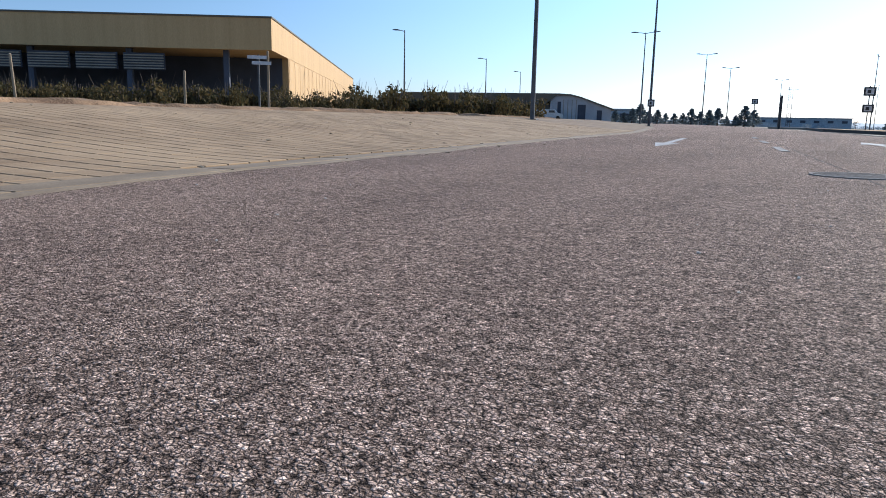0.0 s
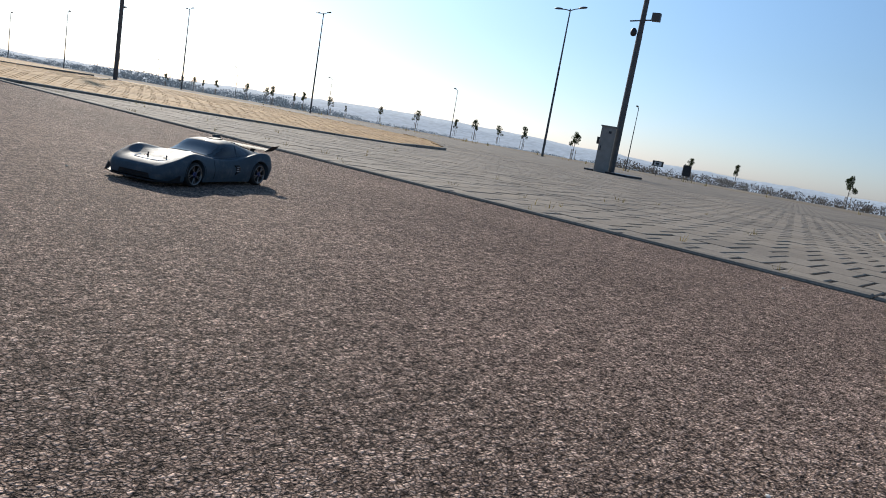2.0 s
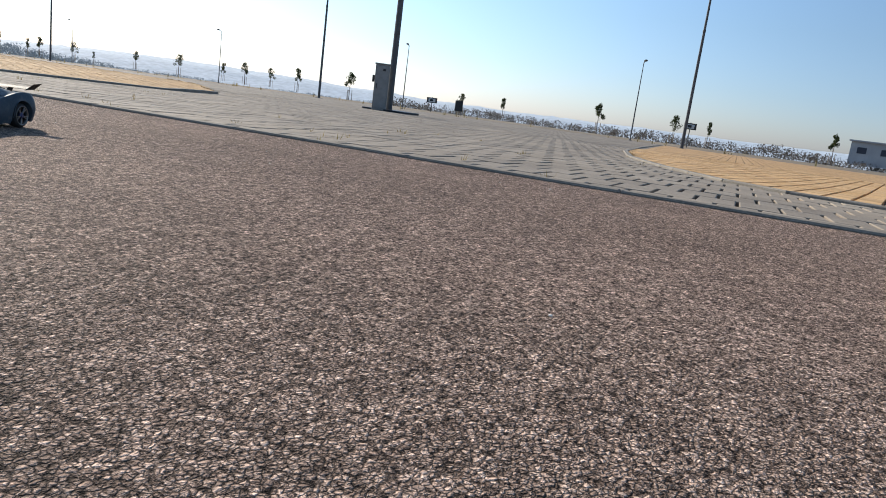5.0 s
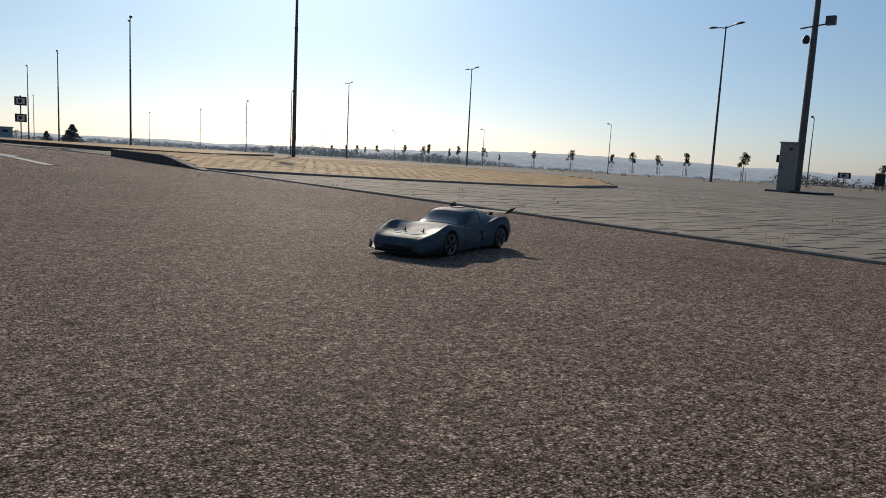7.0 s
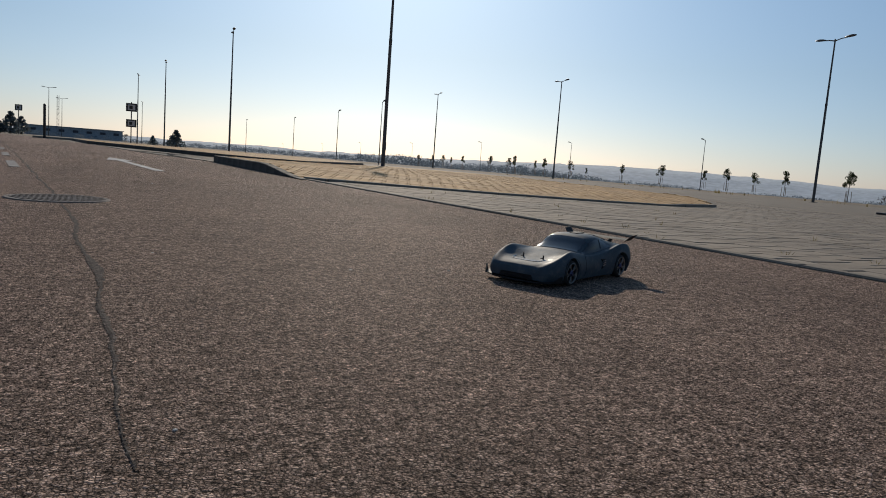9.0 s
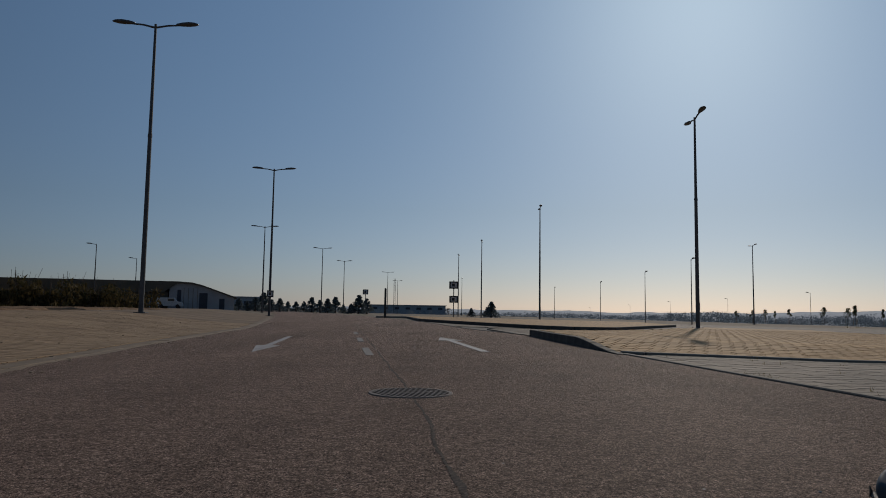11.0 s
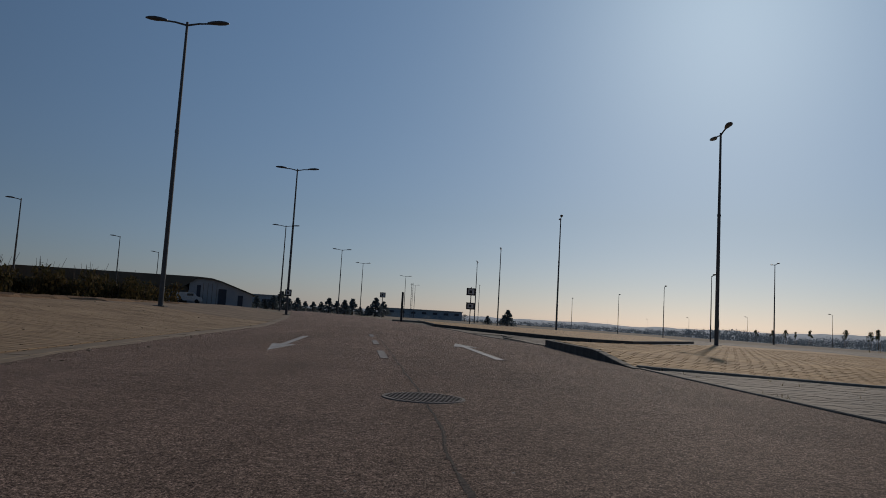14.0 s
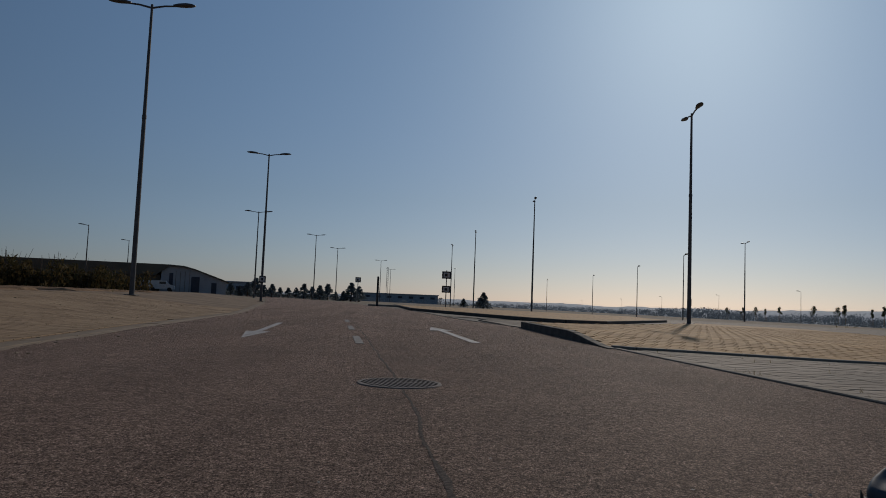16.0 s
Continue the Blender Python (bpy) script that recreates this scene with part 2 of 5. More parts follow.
M = {
    "asphalt": asphalt_material(),
    "grey": paver_material("grey_concrete", (0.205, 0.168, 0.130), (0.275, 0.230, 0.180), (0.39, 0.315, 0.23), 0.28),
    "yellow": paver_material("yellow_concrete", (0.47, 0.275, 0.115), (0.62, 0.385, 0.18), (0.52, 0.35, 0.20), 0.2),
    "sand": paver_material("sandy_concrete", (0.225, 0.150, 0.086), (0.33, 0.225, 0.133), (0.385, 0.27, 0.16), 0.5),
    "grey_sheet": paver_material("grey_paving", (0.235, 0.195, 0.152), (0.235, 0.195, 0.152), (0.36, 0.305, 0.235), 0.25, pattern=(0.18, 0.37), turn=radians(-94.6)),
    "yellow_sheet": paver_material("yellow_paving", (0.54, 0.325, 0.145), (0.54, 0.325, 0.145), (0.52, 0.35, 0.20), 0.2, pattern=(0.2, 0.2), turn=radians(-4.6)),
    "sand_sheet": paver_material("sandy_paving", (0.19, 0.132, 0.085), (0.19, 0.132, 0.085), (0.33, 0.235, 0.145), 0.4),
    "kerb": noisy_material("kerb_concrete", (0.19, 0.168, 0.138), (0.285, 0.255, 0.212), 3.0, 90.0, spec=0.15),
    "kerb_flush": noisy_material("flush_kerb", (0.16, 0.135, 0.108), (0.25, 0.215, 0.172), 3.0, 90.0, spec=0.1),
    # kerb concrete in a much darker tone, for the raised islands
    "kerb_dark": noisy_material("dark_kerb", (0.055, 0.05, 0.045), (0.11, 0.10, 0.088), 3.0, 90.0, spec=0.15),
    "kerb_sand": noisy_material("dusty_kerb", (0.16, 0.112, 0.068), (0.25, 0.182, 0.112), 3.0, 90.0),
    "soil": noisy_material("joint_soil", (0.025, 0.022, 0.018), (0.06, 0.05, 0.038), 12.0, 150.0),
    "dirt": noisy_material("dirt_clump", (0.24, 0.185, 0.12), (0.34, 0.27, 0.18), 12.0, 150.0),
    "earth": noisy_material("bare_earth", (0.17, 0.105, 0.064), (0.33, 0.215, 0.13), 1.6, 26.0, 0.95, bump=1.0, dist=0.03, spec=0.05),
    "bitumen": noisy_material("bitumen", (0.06, 0.050, 0.044), (0.21, 0.175, 0.15), 90.0, 240.0, 0.95, bump=1.0, dist=0.008, spec=0.05),
    "road_paint": noisy_material("worn_road_paint", (0.20, 0.18, 0.165), (0.42, 0.395, 0.365), 9.0, 160.0, 0.7, bump=0.8, dist=0.004),
    "faded_paint": noisy_material("faded_road_paint", (0.14, 0.123, 0.112), (0.21, 0.185, 0.168), 9.0, 160.0, 0.75, bump=0.8, dist=0.004),
    "field": noisy_material("dry_grass_ground", (0.13, 0.098, 0.062), (0.22, 0.168, 0.105), 0.12, 3.0, 0.95, bump=0.8, dist=0.1),
    "steel": noisy_material("galvanised_steel", (0.07, 0.072, 0.074), (0.11, 0.112, 0.114), 5.0, 60.0, 0.65, 0.3, 0.1, 0.001),
    "lamp_body": noisy_material("lamp_housing", (0.07, 0.07, 0.073), (0.10, 0.10, 0.103), 5.0, 60.0, 0.5, 0.3, 0.1, 0.001),
    "iron": noisy_material("cast_iron", (0.15, 0.128, 0.112), (0.24, 0.21, 0.185), 25.0, 200.0, 0.85, 0.1, spec=0.15),
    # near-black colour stands for the shade inside the drain shaft
    "pit": noisy_material("drain_shade_black", (0.004, 0.004, 0.004), (0.01, 0.01, 0.01), 5.0, 60.0),
    "cabinet": noisy_material("cabinet_grey", (0.20, 0.195, 0.185), (0.26, 0.255, 0.24), 4.0, 50.0, 0.6),
    "dark_metal": noisy_material("dark_metal", (0.02, 0.021, 0.023), (0.04, 0.041, 0.043), 8.0, 60.0, 0.5, 0.3),
    "sign_white": noisy_material("sign_white", (0.45, 0.45, 0.44), (0.6, 0.6, 0.58), 6.0, 60.0, 0.6),
    "bark": noisy_material("bark", (0.07, 0.052, 0.038), (0.14, 0.105, 0.08), 9.0, 70.0, 0.9, bump=0.8, dist=0.01, stretch=(1, 1, 0.2)),
    "wood": noisy_material("stake_wood", (0.22, 0.16, 0.10), (0.34, 0.26, 0.17), 9.0, 70.0, 0.85, stretch=(1, 1, 0.1)),
    "leaf": leaf_material("leaf_green", (0.035, 0.05, 0.022), (0.09, 0.10, 0.04)),
    "bush": leaf_material("leaf_dry", (0.05, 0.048, 0.022), (0.15, 0.105, 0.045)),
    # needles lightened to blue-grey: distance haze mixed into their colour
    "conifer": leaf_material("needle_haze", (0.10, 0.13, 0.14), (0.17, 0.20, 0.205)),
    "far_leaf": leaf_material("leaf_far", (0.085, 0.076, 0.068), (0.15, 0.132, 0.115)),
    # leaf colour raised towards blue to carry the haze of distance
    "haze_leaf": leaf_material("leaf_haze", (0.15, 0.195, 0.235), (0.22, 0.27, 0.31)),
    "grass": leaf_material("grass_dry", (0.22, 0.17, 0.07), (0.40, 0.31, 0.14)),
    # aerial haze is put into this pale blue-grey base colour
    "hill": noisy_material("haze_tinted_hills", (0.36, 0.42, 0.47), (0.45, 0.50, 0.54), 0.01, 0.08, 0.95, bump=0.2, dist=1.0),
    "tan": noisy_material("tan_cladding", (0.44, 0.275, 0.115), (0.53, 0.335, 0.15), 0.3, 20.0, 0.7, stretch=(6, 6, 0.3)),
    "facade_dark": noisy_material("dark_blue_wall", (0.03, 0.035, 0.05), (0.055, 0.06, 0.08), 0.5, 20.0, 0.6),
    "louvre": noisy_material("louvre_metal", (0.20, 0.17, 0.13), (0.29, 0.25, 0.20), 1.0, 20.0, 0.55, 0.2),
    "shed_dark": noisy_material("brown_roof_sheet", (0.09, 0.078, 0.055), (0.13, 0.11, 0.08), 0.4, 20.0, 0.75),
    "shed_white": noisy_material("pale_wall", (0.34, 0.34, 0.35), (0.44, 0.44, 0.44), 0.5, 20.0, 0.7),
    # wall tone shifted to blue-grey, standing in for haze
    "far_wall": noisy_material("haze_tinted_wall", (0.26, 0.31, 0.35), (0.31, 0.36, 0.40), 0.1, 2.0, 0.8),
    "paint": paint_material(),
    "glass": noisy_material("tinted_window", (0.012, 0.014, 0.020), (0.020, 0.023, 0.031), 20.0, 90.0, 0.10, 0.0, 0.02, 0.0005, 0.6),
    "tyre": noisy_material("tyre_rubber", (0.012, 0.012, 0.012), (0.03, 0.028, 0.026), 60.0, 400.0, 0.8, bump=0.5, dist=0.0006),
    "pebble": noisy_material("pale_pebble", (0.45, 0.41, 0.36), (0.7, 0.65, 0.58), 40.0, 200.0),
    "rim": noisy_material("rim_silver", (0.16, 0.15, 0.14), (0.24, 0.23, 0.22), 60.0, 300.0, 0.32, 0.85, 0.1, 0.0002),
    "plastic": noisy_material("black_plastic", (0.010, 0.010, 0.011), (0.022, 0.022, 0.023), 60.0, 300.0, 0.62, spec=0.2),
    "hub": noisy_material("blue_anodised", (0.05, 0.055, 0.12), (0.08, 0.085, 0.17), 60.0, 300.0, 0.35, 0.8, 0.05, 0.0002),
    "chrome": noisy_material("pale_trim", (0.6, 0.62, 0.64), (0.75, 0.76, 0.78), 60.0, 300.0, 0.2, 0.6, 0.02, 0.0002),
}


# ---- mesh helpers ----
def mesh_object(name, bm, material, smooth=False):
    me = bpy.data.meshes.new(name)
    bm.normal_update()
    bm.to_mesh(me)
    bm.free()
    me.materials.append(M[material])
    if smooth:
        for p in me.polygons:
            p.use_smooth = True
    return new(name, me)


def part(name, bm, material, parent, label="", smooth=False):
    ob = mesh_object(name, bm, material, smooth)
    ob.parent = parent
    if label:
        tagged(ob, label)
    return ob


def thing(name, label, category, at=(0, 0, 0), turn=0.0, group=""):
    ob = new(name)
    ob.matrix_world = pose(*at, 0, 0, turn)
    ob.empty_display_size = 0.1
    return tagged(ob, label, category, group)


def sheet(name, verts, faces, material, label="", kind="structure", smooth=False):
    me = bpy.data.meshes.new(name)
    me.from_pydata(verts, [], faces)
    me.materials.append(M[material])
    if smooth:
        for p in me.polygons:
            p.use_smooth = True
    ob = new(name, me)
    return tagged(ob, label, kind=kind)


def box(bm, cx, cy, cz, sx, sy, sz, turn=None, bevel=0.0):
    r = bmesh.ops.create_cube(bm, size=1.0)
    m = Matrix.Translation((cx, cy, cz)) @ (turn.to_4x4() if turn else Matrix.Identity(4)) @ Matrix.Diagonal((sx, sy, sz, 1))
    bmesh.ops.transform(bm, matrix=m, verts=r["verts"])
    if bevel:
        es = list({e for v in r["verts"] for e in v.link_edges})
        bmesh.ops.bevel(bm, geom=es, offset=bevel, segments=2, affect='EDGES', profile=0.6)
    return bm


def rod(bm, p, q, r0, r1=None, n=8, caps=True):
    p, q = Vector(p), Vector(q)
    d = q - p
    r1 = r0 if r1 is None else r1
    res = bmesh.ops.create_cone(bm, cap_ends=caps, segments=n, radius1=r0, radius2=r1, depth=d.length)
    m = Matrix.Translation((p + q) / 2) @ d.to_track_quat('Z', 'Y').to_matrix().to_4x4()
    bmesh.ops.transform(bm, matrix=m, verts=res["verts"])
    return bm


def lathe(bm, profile, n=24, axis='Y'):
    """Turn (radius, height) pairs round an axis."""
    rings = []
    for r, h in profile:
        ring = []
        for i in range(n):
            a = 2 * math.pi * i / n
            c, s = r * math.cos(a), r * math.sin(a)
            ring.append(bm.verts.new((c, h, s) if axis == 'Y' else (c, s, h)))
        rings.append(ring)
    for a, b in zip(rings, rings[1:]):
        for i in range(n):
            bm.faces.new((a[i], a[(i + 1) % n], b[(i + 1) % n], b[i]))
    bmesh.ops.recalc_face_normals(bm, faces=bm.faces[:])
    return bm


def lerp_table(table, t):
    if t <= table[0][0]:
        return table[0][1]
    for (a, x), (b, y) in zip(table, table[1:]):
        if t <= b:
            return x + (y - x) * (t - a) / (b - a)
    return table[-1][1]


def smooth01(t):
    t = min(1.0, max(0.0, t))
    return t * t * (3 - 2 * t)


def inside(poly, x, y):
    hit = False
    for (x0, y0), (x1, y1) in zip(poly, poly[1:] + poly[:1]):
        if (y0 > y) != (y1 > y) and x < (x1 - x0) * (y - y0) / (y1 - y0) + x0:
            hit = not hit
    return hit


# ---- the lie of the land ----
LEFT = [(-60, 3.4), (-10, -1.5), (0, -2.45), (2.4, -2.83), (4.7, -3.1), (7.4, -3.43), (9.7, -3.7), (13.3, -4.05), (18, -4.5), (21.5, -5.1), (40, -8.6), (80, -17.0), (200, -60.0), (600, -260.0)]
RIGHT = [(-60, 7.96), (0, 3.086), (8.6, 2.42), (11, 2.36), (15.3, 2.18), (20.4, 1.15), (33, -0.3), (47, -2.9), (80, -10.0), (200, -48.0), (600, -240.0)]


def left_edge(y):
    return lerp_table(LEFT, y)


def right_edge(y):
    return lerp_table(RIGHT, y)


def land(x, y):
    """Height of the finished ground."""
    lx, rx = left_edge(y), right_edge(y)
    if x < lx:
        d = lx - x
        return 0.38 * smooth01(d / 6.0) + min(0.6, max(0.0, d - 12.0) * 0.012)
    if x > rx:
        d = x - rx
        return -0.018 * min(d, 6.0) - 0.011 * min(60.0, max(0.0, d - 6.0))
    return 0.0


def terrain(x, y):
    """The open country: beyond the lot it falls into a shallow valley."""
    d = x - right_edge(y)
    return land(x, y) - 0.02 * max(0.0, d - 80.0)


def spaced(limit, first, grow):
    out, step, v = [0.0], first, 0.0
    while v < limit:
        v += step
        step *= grow
        out.append(min(v, limit))
    return sorted({-q for q in out} | set(out))


def ground_sheet():
    xs, ys = spaced(2500, 1.2, 1.10), spaced(2500, 1.5, 1.10)
    verts = [(x, y, terrain(x, y) - 0.06) for y in ys for x in xs]
    w = len(xs)
    faces = [(j * w + i, j * w + i + 1, (j + 1) * w + i + 1, (j + 1) * w + i) for j in range(len(ys) - 1) for i in range(w - 1)]
    return sheet("ground", verts, faces, "field", "dry grass and bare earth spreading to the horizon", smooth=True)


def strip(name, lo, hi, ys, drop, material, label, cells=6):
    """A sheet between two edges lo(y) and hi(y), lying on the land less drop(x, y)."""
    verts, faces = [], []
    for y in ys:
        a, b = lo(y), hi(y)
        for i in range(cells + 1):
            x = a + (b - a) * i / cells
            verts.append((x, y, land(x, y) - drop(x, y)))
    w = cells + 1
    for j in range(len(ys) - 1):
        for i in range(cells):
            faces.append((j * w + i, j * w + i + 1, (j + 1) * w + i + 1, (j + 1) * w + i))
    return sheet(name, verts, faces, material, label)


def steps(a, b, n):
    return [a + (b - a) * i / n for i in range(n + 1)]


ROAD_YS = steps(-40, 60, 100) + steps(65, 260, 40)[0:] + steps(300, 560, 10)
ground_sheet()
strip("road", left_edge, right_edge, ROAD_YS, lambda x, y: 0.0, "asphalt", "grey asphalt road with coarse exposed stone grain")

# yellow islands
ISLAND = [(2.46, 9.2), (2.75, 8.95), (3.5, 8.9), (5.1, 8.65), (7.0, 8.8), (9.2, 9.3), (10.8, 10.1), (12.2, 12.4), (13.5, 16.0), (15.0, 22.0), (17.0, 31.0), (12.0, 32.0), (8.0, 23.5), (4.2, 17.2), (2.9, 15.8), (2.36, 15.2), (2.42, 12.0)]
FAR_ISLAND = [(-0.25, 33.2), (1.4, 29.0), (3.6, 24.2), (4.8, 23.2), (6.5, 25.0), (14.0, 40.0), (18.0, 60.0), (-2.0, 60.0)]
CORNER = [(6.0, -30.0), (5.8, -3.0), (5.66, -0.9), (5.78, -0.36), (6.2, 0.08), (6.85, 0.42), (7.6, 0.80), (10.0, 1.66), (13.0, 2.4), (20.0, 3.6), (45.0, 7.5), (45.0, -30.0)]


def raised(x, y):
    """How far the kerbed islands stand above the land."""
    if inside(ISLAND, x, y):
        return 0.12 * smooth01((y - 9.0) / 2.6)
    if inside(FAR_ISLAND, x, y):
        return 0.12
    return 0.0


def in_near(x, y):
    return -6.0 < y < 24.0 and -10.5 < x < 17.0


def sunk(x, y):
    """Depth of the joint bed below the blocks, near the camera."""
    e = min(y + 6.0, 24.0 - y, x + 10.5, 17.0 - x)
    return 0.034 if e > 0.6 else (0.004 if e < 0.0 else 0.004 + 0.030 * e / 0.6)


def flat_fill(name, poly, material, label, cell=0.8, lift=0.0, hold=None):
    """A gridded sheet inside a polygon, on the land."""
    x0, x1 = min(p[0] for p in poly), max(p[0] for p in poly)
    y0, y1 = min(p[1] for p in poly), max(p[1] for p in poly)
    bm = bmesh.new()
    vs = [bm.verts.new((x, y, 0)) for x, y in poly]
    bm.faces.new(vs)
    n = int((x1 - x0) / cell)
    for i in range(1, n):
        x = x0 + (x1 - x0) * i / n
        bmesh.ops.bisect_plane(bm, geom=bm.verts[:] + bm.edges[:] + bm.faces[:], plane_co=(x, 0, 0), plane_no=(1, 0, 0))
    n = int((y1 - y0) / cell)
    for i in range(1, n):
        y = y0 + (y1 - y0) * i / n
        bmesh.ops.bisect_plane(bm, geom=bm.verts[:] + bm.edges[:] + bm.faces[:], plane_co=(0, y, 0), plane_no=(0, 1, 0))
    cx, cy = sum(p[0] for p in poly) / len(poly), sum(p[1] for p in poly) / len(poly)
    for v in bm.verts:
        x, y = v.co.x, v.co.y
        nx, ny = x + (cx - x) * 0.004, y + (cy - y) * 0.004
        v.co.z = land(x, y) + raised(nx, ny) + lift - (hold(x, y) if hold else 0)
    return tagged(mesh_object(name, bm, material, True), label, kind="structure")


# ---- paving sheets: the bed that the blocks lie in ----
def road_side(y):
    return right_edge(y) + 0.10


strip("pavement", road_side, lambda y: 48.0, steps(-30, 62, 115), lambda x, y: sunk(x, y) if in_near(x, y) else 0.004, "soil", "dark joint bed under the grey concrete block paving", cells=60)
strip("pavement_grey_far", lambda y: max(17.0, road_side(y)) if y < 24 else road_side(y), lambda y: 48.0, steps(-30, 62, 92), lambda x, y: 0.0, "grey_sheet", "grey concrete block paving of a wide empty parking lot", cells=40)
strip("pavement_left_bed", lambda y: left_edge(y) - 7.2, lambda y: left_edge(y) - 0.22, steps(-30, 62, 115), lambda x, y: 0.022 if in_near(x, y) else 0.012, "sand_sheet", "dusty sand filled bed of the pale block verge", cells=24)
flat_fill("pavement_island", ISLAND, "soil", "joint bed of the yellow block island", lift=-0.014)
flat_fill("pavement_island_far", FAR_ISLAND, "yellow_sheet", "raised yellow block island beside the road", cell=2.0, lift=0.0)
flat_fill("pavement_corner", CORNER, "soil", "joint bed of the yellow block field", cell=1.5, lift=-0.012)
flat_fill("pavement_corner_far", [(17.0, -30.0), (17.0, 3.0), (45.0, 7.4), (45.0, -30.0)], "yellow_sheet", "yellow concrete block field", cell=2.0, lift=0.004)
flat_fill("pavement_island_back", [(6.0, 24.0), (15.4, 24.0), (16.9, 30.9), (12.0, 31.9)], "yellow_sheet", "raised yellow block island, its far end", cell=1.2, lift=0.002)


strip("soil_bank", lambda y: left_edge(y) - 17.0, lambda y: left_edge(y) - 5.6 - 0.8 * noise.noise((y * 0.6, 2.0, 0)), steps(-16, 40, 280),
      lambda x, y: -0.03 - 0.05 * noise.noise((x * 0.7, y * 0.7, 1.0)) - 0.05 * noise.noise((x * 2.3, y * 2.3, 4.0)) - 0.03 * noise.noise((x * 6.0, y * 6.0, 7.0)) + (0.10 if x > left_edge(y) - 5.7 + 0.1 * noise.noise((y * 3, 0, 0)) - 0.8 * noise.noise((y * 0.6, 2.0, 0)) else 0.0),
      "earth", "bank of bare reddish earth behind the dusty blocks", cells=60)


# ---- kerbs, one stone after another ----
def kerb_run(name, pts, width, height, length, material, label, sink=0.15, lift=0.0):
    """Kerb stones laid end to end along a line of (x, y); height(x, y) above the land."""
    holder = tagged(new(name), label, kind="structure")
    dense = []
    for (x0, y0), (x1, y1) in zip(pts, pts[1:]):
        n = max(1, round(math.hypot(x1 - x0, y1 - y0) / length))
        dense += [(x0 + (x1 - x0) * i / n, y0 + (y1 - y0) * i / n) for i in range(n)]
    dense.append(pts[-1])
    rng = random.Random(len(pts) * 7 + int(width * 1000))
    for (x0, y0), (x1, y1) in zip(dense, dense[1:]):
        bm = bmesh.new()
        L = math.hypot(x1 - x0, y1 - y0)
        box(bm, 0, 0, 0, L - 0.007, width, 1.0)
        z0 = land(x0, y0) + height(x0, y0) + lift
        z1 = land(x1, y1) + height(x1, y1) + lift
        mid = (z0 + z1) / 2
        for v in bm.verts:
            v.co.z = ((z0 if v.co.x < 0 else z1) - mid + rng.uniform(-0.002, 0.002)) if v.co.z > 0 else -sink
        es = [e for e in bm.edges if all(v.co.z > -sink * 0.9 for v in e.verts)]
        bmesh.ops.bevel(bm, geom=es, offset=0.008, segments=1, affect='EDGES')
        ob = part("kerb_stone", bm, material, holder)
        ob.matrix_world = pose((x0 + x1) / 2, (y0 + y1) / 2, mid, 0, 0, math.degrees(math.atan2(y1 - y0, x1 - x0)) + rng.uniform(-0.15, 0.15))
    return holder


kerb_run("kerb_right", [(right_edge(y) + 0.05, y) for y in steps(-14, 8.8, 4)] , 0.075, lambda x, y: 0.013, 1.0, "kerb_flush", "flush grey concrete kerb between asphalt and blocks")
kerb_run("kerb_entry", [(right_edge(y) + 0.05, y) for y in (15.9, 20.4, 26.0, 33.0)], 0.075, lambda x, y: 0.013, 1.0, "kerb_flush", "flush concrete kerb across the lot entry")
kerb_run("kerb_island", [(2.40, 8.7), (2.36, 11.0), (2.28, 13.5), (2.24, 15.0), (2.5, 15.5), (2.95, 15.75)], 0.12, lambda x, y: 0.01 + 0.125 * smooth01((y - 8.7) / 2.4), 0.5, "kerb_dark", "raised dark kerb of the yellow island, dropping to the lot")
kerb_run("kerb_island_near", [(2.5, 9.08), (2.75, 8.88), (3.5, 8.83), (5.1, 8.58), (7.0, 8.73), (9.2, 9.23), (10.8, 10.05), (12.25, 12.4), (13.55, 16.0), (15.05, 22.0), (17.05, 31.0)], 0.09, lambda x, y: 0.03 if x < 9 else 0.05, 0.5, "kerb", "low concrete edging along the yellow island")
kerb_run("kerb_far_island", [(-2.05, 60.0), (-0.3, 33.15), (1.35, 28.9), (3.55, 24.15), (4.8, 23.1), (6.6, 24.95), (14.0, 39.8)], 0.14, lambda x, y: 0.125, 1.0, "kerb_dark", "raised dark kerb of the far yellow island")
kerb_run("kerb_corner", [(5.83, -8.0), (5.75, -3.0), (5.61, -0.92), (5.73, -0.33), (6.16, 0.13), (6.82, 0.48), (7.58, 0.86), (9.97, 1.73), (12.97, 2.47), (19.97, 3.67), (44.9, 7.57)], 0.08, lambda x, y: 0.022, 0.5, "kerb", "pale concrete edging round the yellow block field")
kerb_run("kerb_left", [(left_edge(y) - 0.11, y) for y in (-14, -5, 0, 2.4, 4.7, 7.4, 9.7, 13.3, 18, 21.5, 30, 40)], 0.2, lambda x, y: 0.008, 1.0, "kerb_sand", "flush kerb half buried under pale dust")


# ---- road markings, the long seam and the drain ----
def decal(name, poly, material, label, z=0.004):
    bm = bmesh.new()
    vs = [bm.verts.new((x, y, z)) for x, y in poly]
    bm.faces.new(vs)
    ret = bmesh.ops.extrude_face_region(bm, geom=bm.faces[:])
    for e in ret["geom"]:
        if isinstance(e, bmesh.types.BMVert):
            e.co.z = 0.001
    bmesh.ops.recalc_face_normals(bm, faces=bm.faces[:])
    bmesh.ops.triangulate(bm, faces=bm.faces[:])
    return tagged(mesh_object(name, bm, material), label, kind="structure")


def along(x, y, dx, dy, pts):
    """Outline given as (side, forward) about a start point and a heading."""
    n = math.hypot(dx, dy)
    ux, uy = dx / n, dy / n
    return [(x + uy * a + ux * b, y - ux * a + uy * b) for a, b in pts]


